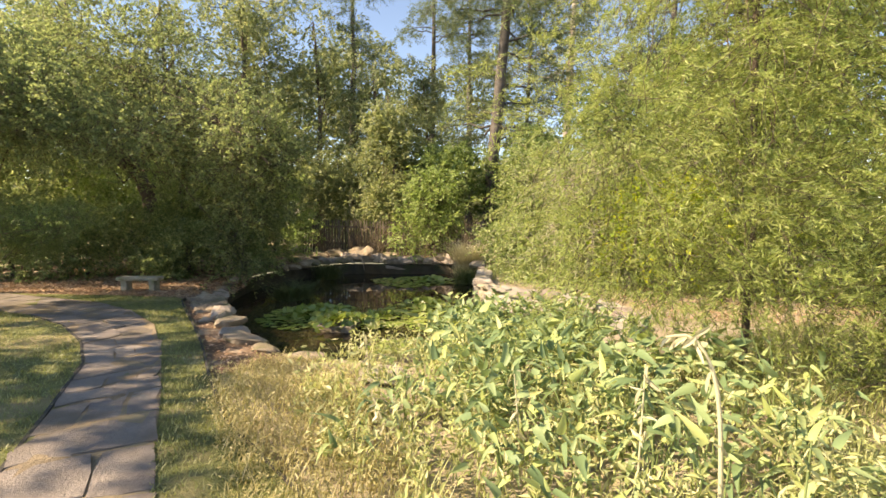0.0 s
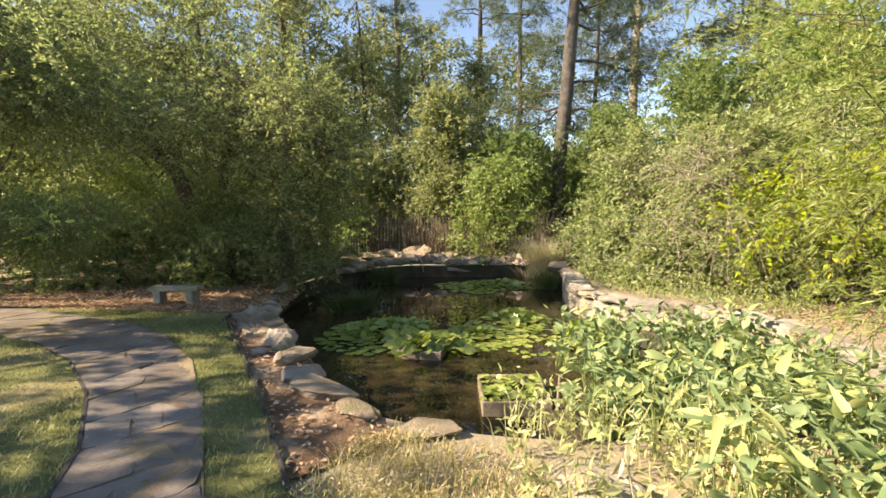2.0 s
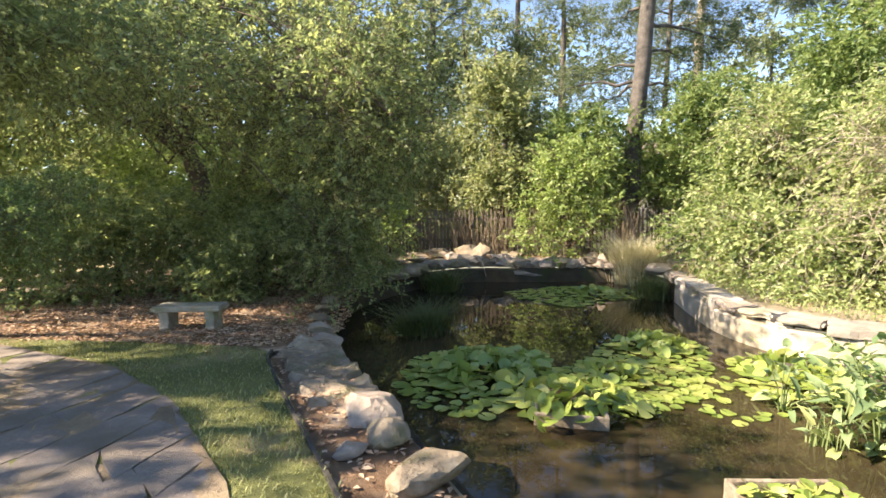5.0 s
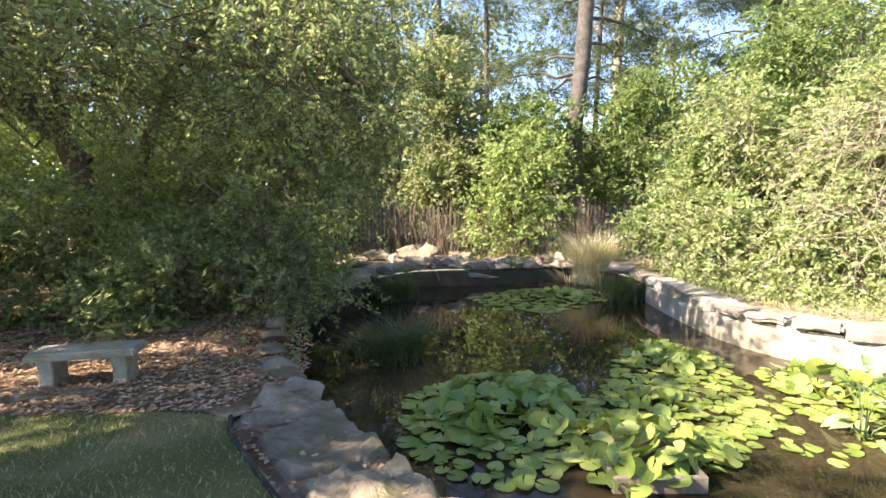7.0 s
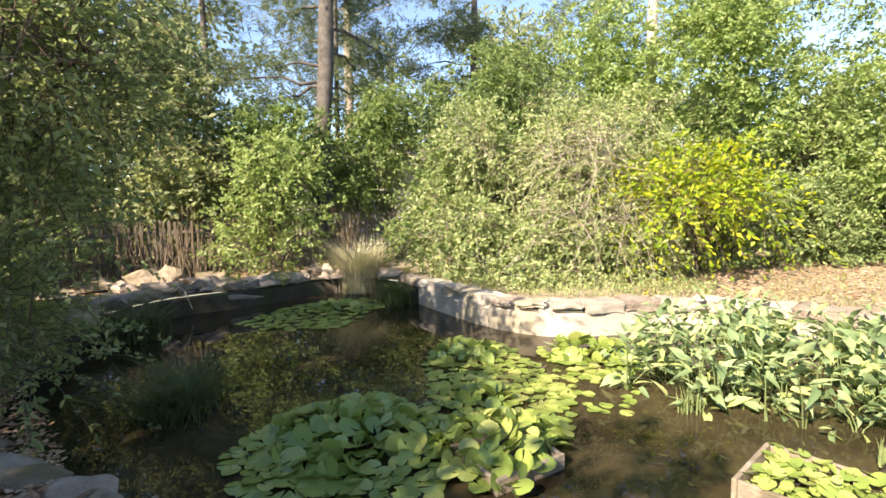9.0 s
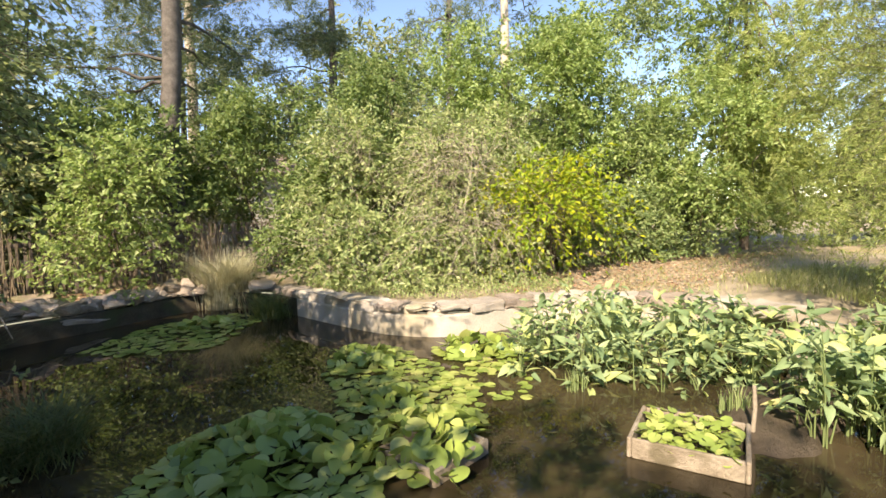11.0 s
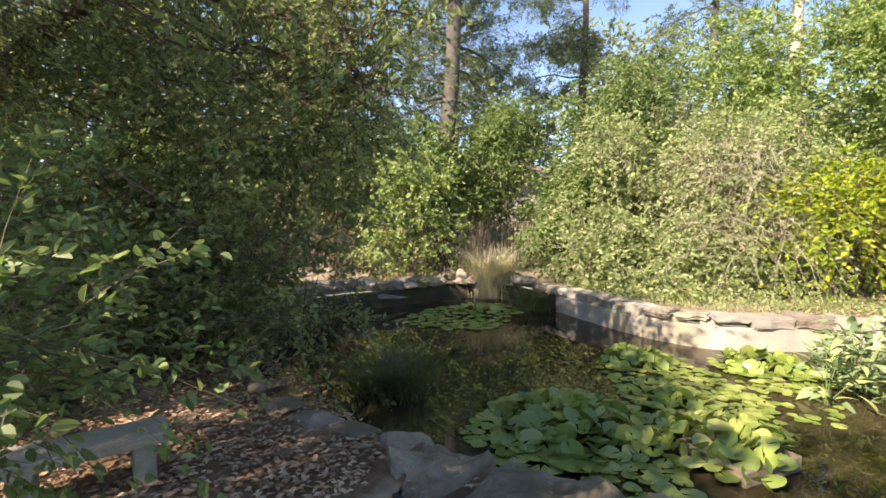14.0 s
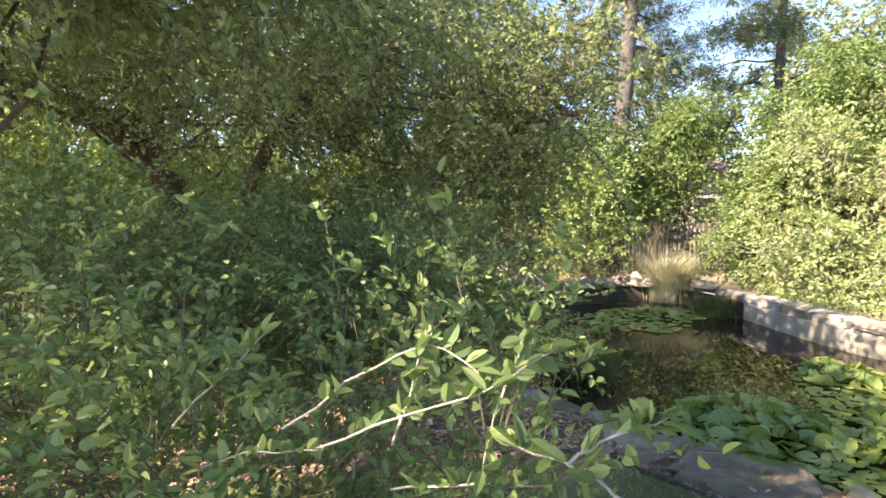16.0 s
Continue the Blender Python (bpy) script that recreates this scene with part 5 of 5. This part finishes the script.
make_stalk([(-0.45, 5.3, 0.18), (-0.47, 5.3, 0.5), (-0.5, 5.32, 0.8)], 0.007, "thin upright brown stalk among the marsh plants")
make_stalk([(-1.2, 5.3, 0.18), (-1.25, 5.32, 0.45), (-1.33, 5.34, 0.62)], 0.009, "reddish dead stalk at the edge of the weeds")
make_stalk([(-1.6, 6.2, 0.15), (-1.62, 6.2, 0.5), (-1.66, 6.2, 0.7)], 0.006, "thin upright brown stalk among the weeds")

# ---- grasses, weeds and litter ----
def blades(points, height, width, rng, lean=0.5, z0=None, bend=0.35):
    """Bent blades of three joints each."""
    n = len(points)
    z = gz(points[:, 0], points[:, 1]) if z0 is None else np.full(n, z0)
    p = np.column_stack([points, z])
    a = rng.uniform(0, 2 * np.pi, n)
    d = np.column_stack([np.cos(a), np.sin(a), np.zeros(n)])
    s = np.column_stack([-np.sin(a), np.cos(a), np.zeros(n)]) * (width * rng.uniform(0.6, 1.2, n))[:, None] * 0.5
    h = (height * rng.uniform(0.4, 1.1, n))[:, None]
    q = p + d * h * lean * rng.uniform(0.1, 0.6, n)[:, None] + (0, 0, 1) * h * 0.6
    t = q + d * h * (lean * 0.5 + bend * rng.uniform(0, 1, n)[:, None]) + (0, 0, 1) * h * 0.4
    v = np.stack([p - s, p + s, q + s * 0.8, q - s * 0.8, t], 1).reshape(-1, 3)
    k = np.arange(n)[:, None] * 5
    return v, np.concatenate([k + (0, 1, 2), k + (0, 2, 3), k + (3, 2, 4)], 1).reshape(-1, 3)


r = np.random.default_rng(41)
p = scatter([(-10.0, 10.1), (-8.0, 10.5), (-6.75, 10.6), (-6.45, 10.42), (-5.92, 9.78), (-4.85, 8.55), (-3.72, 7.2), (-3.25, 6.6), (-1.55, 4.85), (-0.4, 3.4), (-1.2, 3.2), (-4.0, 3.2), (-10.0, 5.5)], 66000, r)
on_path = inside(p[:, 0], p[:, 1], PATH_L + PATH_R[::-1])
tagged(put("grass", mesh_of("grass", *blades(p[~on_path], 0.045, 0.009, r, 0.8), GRASS)), "short patchy lawn grass", "grass", kind="stuff")

p = scatter([(-3.1, 6.9), (-2.9, 7.25), (-2.0, 7.05), (-1.9, 6.4), (-1.2, 5.4), (-0.6, 4.6), (-1.6, 4.4), (-2.4, 5.4), (-3.1, 6.4)], 4200, r)
v1 = blades(p, 0.11, 0.006, r, 0.9)
c = p[r.integers(0, len(p), 260)]
own = r.integers(0, len(c), 10000)
u = r.random(10000)
tops = r.uniform(0.06, 0.3, len(c)) * np.clip((7.4 - c[:, 1]) / 1.6, 0.4, 1)
v2 = leaf_arrays(np.column_stack([c[own] + r.normal(size=(10000, 2)) * (0.02 + 0.07 * u)[:, None], gz(c[own, 0], c[own, 1]) + tops[own] * u]), 0.03, 0.009, r)
v3 = thin_twigs(np.column_stack([c, gz(c[:, 0], c[:, 1]) - 0.03]), np.column_stack([c + r.normal(size=c.shape) * 0.03, gz(c[:, 0], c[:, 1]) + tops * 0.5]), np.column_stack([c + r.normal(size=c.shape) * 0.06, gz(c[:, 0], c[:, 1]) + tops * 1.1]), 0.004, 0.002)
tagged(put("weeds", mesh_of("weeds", *joined([v1, v2, v3]), WEED)), "tangle of dry yellow weeds at the near bank", "weeds", kind="stuff")
p = scatter([(0.6, 5.0), (4.5, 5.0), (5.5, 9.5), (3.5, 10.5), (1.6, 8.6), (1.4, 6.0)], 14000, r)
q = scatter([(-2.3, 7.6), (-2.2, 6.0), (-1.2, 4.8), (-0.4, 4.3), (1.8, 4.6), (1.6, 7.8), (-0.2, 7.9)], 330, r)
tops = r.uniform(0.12, 0.5, len(q))
v1 = blades(np.repeat(q, 6, 0) + r.normal(size=(len(q) * 6, 2)) * 0.05, 0.3, 0.009, r, 0.7)
own = r.integers(0, len(q), 10000)
u = r.random(10000)
at = np.column_stack([q[own] + r.normal(size=(10000, 2)) * (0.03 + 0.06 * u)[:, None], gz(q[own, 0], q[own, 1]) + tops[own] * u])
v2 = leaf_arrays(at, 0.065, 0.022, r, 0.6)
tagged(put("bank_herbs", mesh_of("bank_herbs", *joined([v1, v2]), HERB)), "yellow-green low herbs on the near bank", "herbs", kind="stuff")
tagged(put("rough_grass", mesh_of("rough_grass", *blades(p, 0.16, 0.008, r, 0.8), GRASS)), "rough sunlit grass under the conifer", "grass", kind="stuff")

p = scatter([(1.4, 10.2), (1.5, 11.9), (3.0, 12.5), (9.0, 11.6), (9.5, 7.5), (4.5, 8.3)], 2200, r)
tagged(put("rough_grass", mesh_of("rough_grass", *blades(p, 0.11, 0.012, r, 0.9), GRASS)), "sparse dry grass beyond the pond wall", "grass", kind="stuff")
p = scatter([(-1.3, 17.0), (-1.2, 15.0), (-0.6, 13.9), (0.4, 13.1), (1.3, 12.4), (2.4, 13.0), (1.0, 15.2), (-0.3, 17.0)], 3600, r)
v1 = blades(p[:900], 0.14, 0.01, r, 0.7)
v2 = leaf_arrays(np.column_stack([p[900:], gz(p[900:, 0], p[900:, 1]) + r.uniform(0.0, 0.16, len(p) - 900)]), 0.06, 0.035, r, 1.0)
tagged(put("ground_cover", mesh_of("ground_cover", *joined([v1, v2]), OLIVE)), "low leafy ground cover behind the capstones", "ground cover", kind="stuff")


def litter(name, poly, n, size, label, lift=0.015):
    q = scatter(poly, n, r)
    pts = np.column_stack([q, gz(q[:, 0], q[:, 1]) + lift + r.uniform(-0.005, 0.02, n)])
    a = r.uniform(0, 6.28, n)
    tagged(put(name, mesh_of(name, *leaf_arrays(pts, size, size * 0.55, r, 2.5, 0, 0.2, np.column_stack([np.cos(a), np.sin(a), r.normal(size=n) * 0.12])), LITTER)), label, "leaf litter", kind="stuff")


litter("leaf_litter", [(-6.3, 11.25), (-6.7, 10.64), (-7.3, 10.58), (-8.05, 10.48), (-9.4, 10.25), (-12.5, 10.2), (-12.5, 14.0), (-7.4, 14.5), (-6.6, 12.6)], 19000, 0.055, "brown fallen leaves around the bench")
litter("leaf_litter", [(0.6, 13.2), (1.6, 12.2), (2.0, 10.8), (5.5, 10.4), (9.0, 10.6), (9.0, 13.6), (2.0, 14.6)], 3800, 0.08, "fallen leaves under the thicket", -0.03)
litter("leaf_litter", [(-7.6, 18.7), (-2.4, 18.8), (-2.0, 20.4), (-8.2, 20.4)], 5000, 0.08, "brown leaf litter under the canes", -0.03)
litter("leaf_litter", LEDGE, 700, 0.05, "fallen leaves among the edge stones", -0.01)


def tuft(name, label, x, y, z, n, h, w, radius, mat, seed, lean=0.7, bend=0.6):
    q = np.random.default_rng(seed)
    e = thing(name, label, "grass tuft", (x, y, z))
    for k in range(6):
        p = np.column_stack([q.normal() * radius * 0.6 + q.normal(size=n // 6) * radius * 0.8, q.normal() * radius * 0.6 + q.normal(size=n // 6) * radius * 0.8])
        put("tuft", mesh_of("tuft", *blades(p, h * q.uniform(0.75, 1.1), w, q, lean, 0.0, bend), mat), e, at=(0, 0, 0))
    return e


tuft("ornamental_grass", "pale straw-coloured ornamental grass tuft", -2.15, 18.3, -0.45, 2400, 1.2, 0.012, 0.17, STRAW, 51, 0.55, 0.7)
tuft("iris_clump", "green upright iris leaves at the mud bank", -1.5, 9.3, -0.42, 60, 0.3, 0.014, 0.06, SHRUB, 56, 0.25, 0.15)
tuft("iris_clump", "green upright iris leaves among marsh plants", -1.75, 10.7, -0.5, 50, 0.32, 0.014, 0.06, SHRUB, 57, 0.25, 0.15)
tuft("reed_clump", "tall thin dry reeds behind the grass tuft", -2.2, 19.0, -0.1, 160, 1.7, 0.012, 0.25, CANE, 52, 0.15, 0.1)
tuft("sedge_clump", "dark green sedge growing from the water", -5.8, 13.2, -0.5, 900, 0.48, 0.012, 0.18, SEDGE, 53, 1.2, 1.0)
tuft("sedge_clump", "green sedge hanging over the pond corner", -2.05, 16.6, -0.5, 700, 0.55, 0.012, 0.16, SEDGE, 54, 0.9, 0.8)
tuft("sedge_clump", "dark sedge at the shaded pond rim", -6.3, 16.6, -0.5, 700, 0.6, 0.014, 0.16, SEDGE, 55, 0.9, 0.8)
line = np.array([(-6.0, 18.2, -0.5), (-5.95, 18.1, 0.05), (-5.8, 18.0, 0.17), (-5.6, 17.85, 0.02), (-5.5, 17.75, -0.3)])
tagged(put("dead_branch", mesh_of("dead_branch", *tube(line, [0.022, 0.02, 0.016, 0.012, 0.008], 6), PALE_BARK, True)), "bent dead branch arching over the water", "branch")
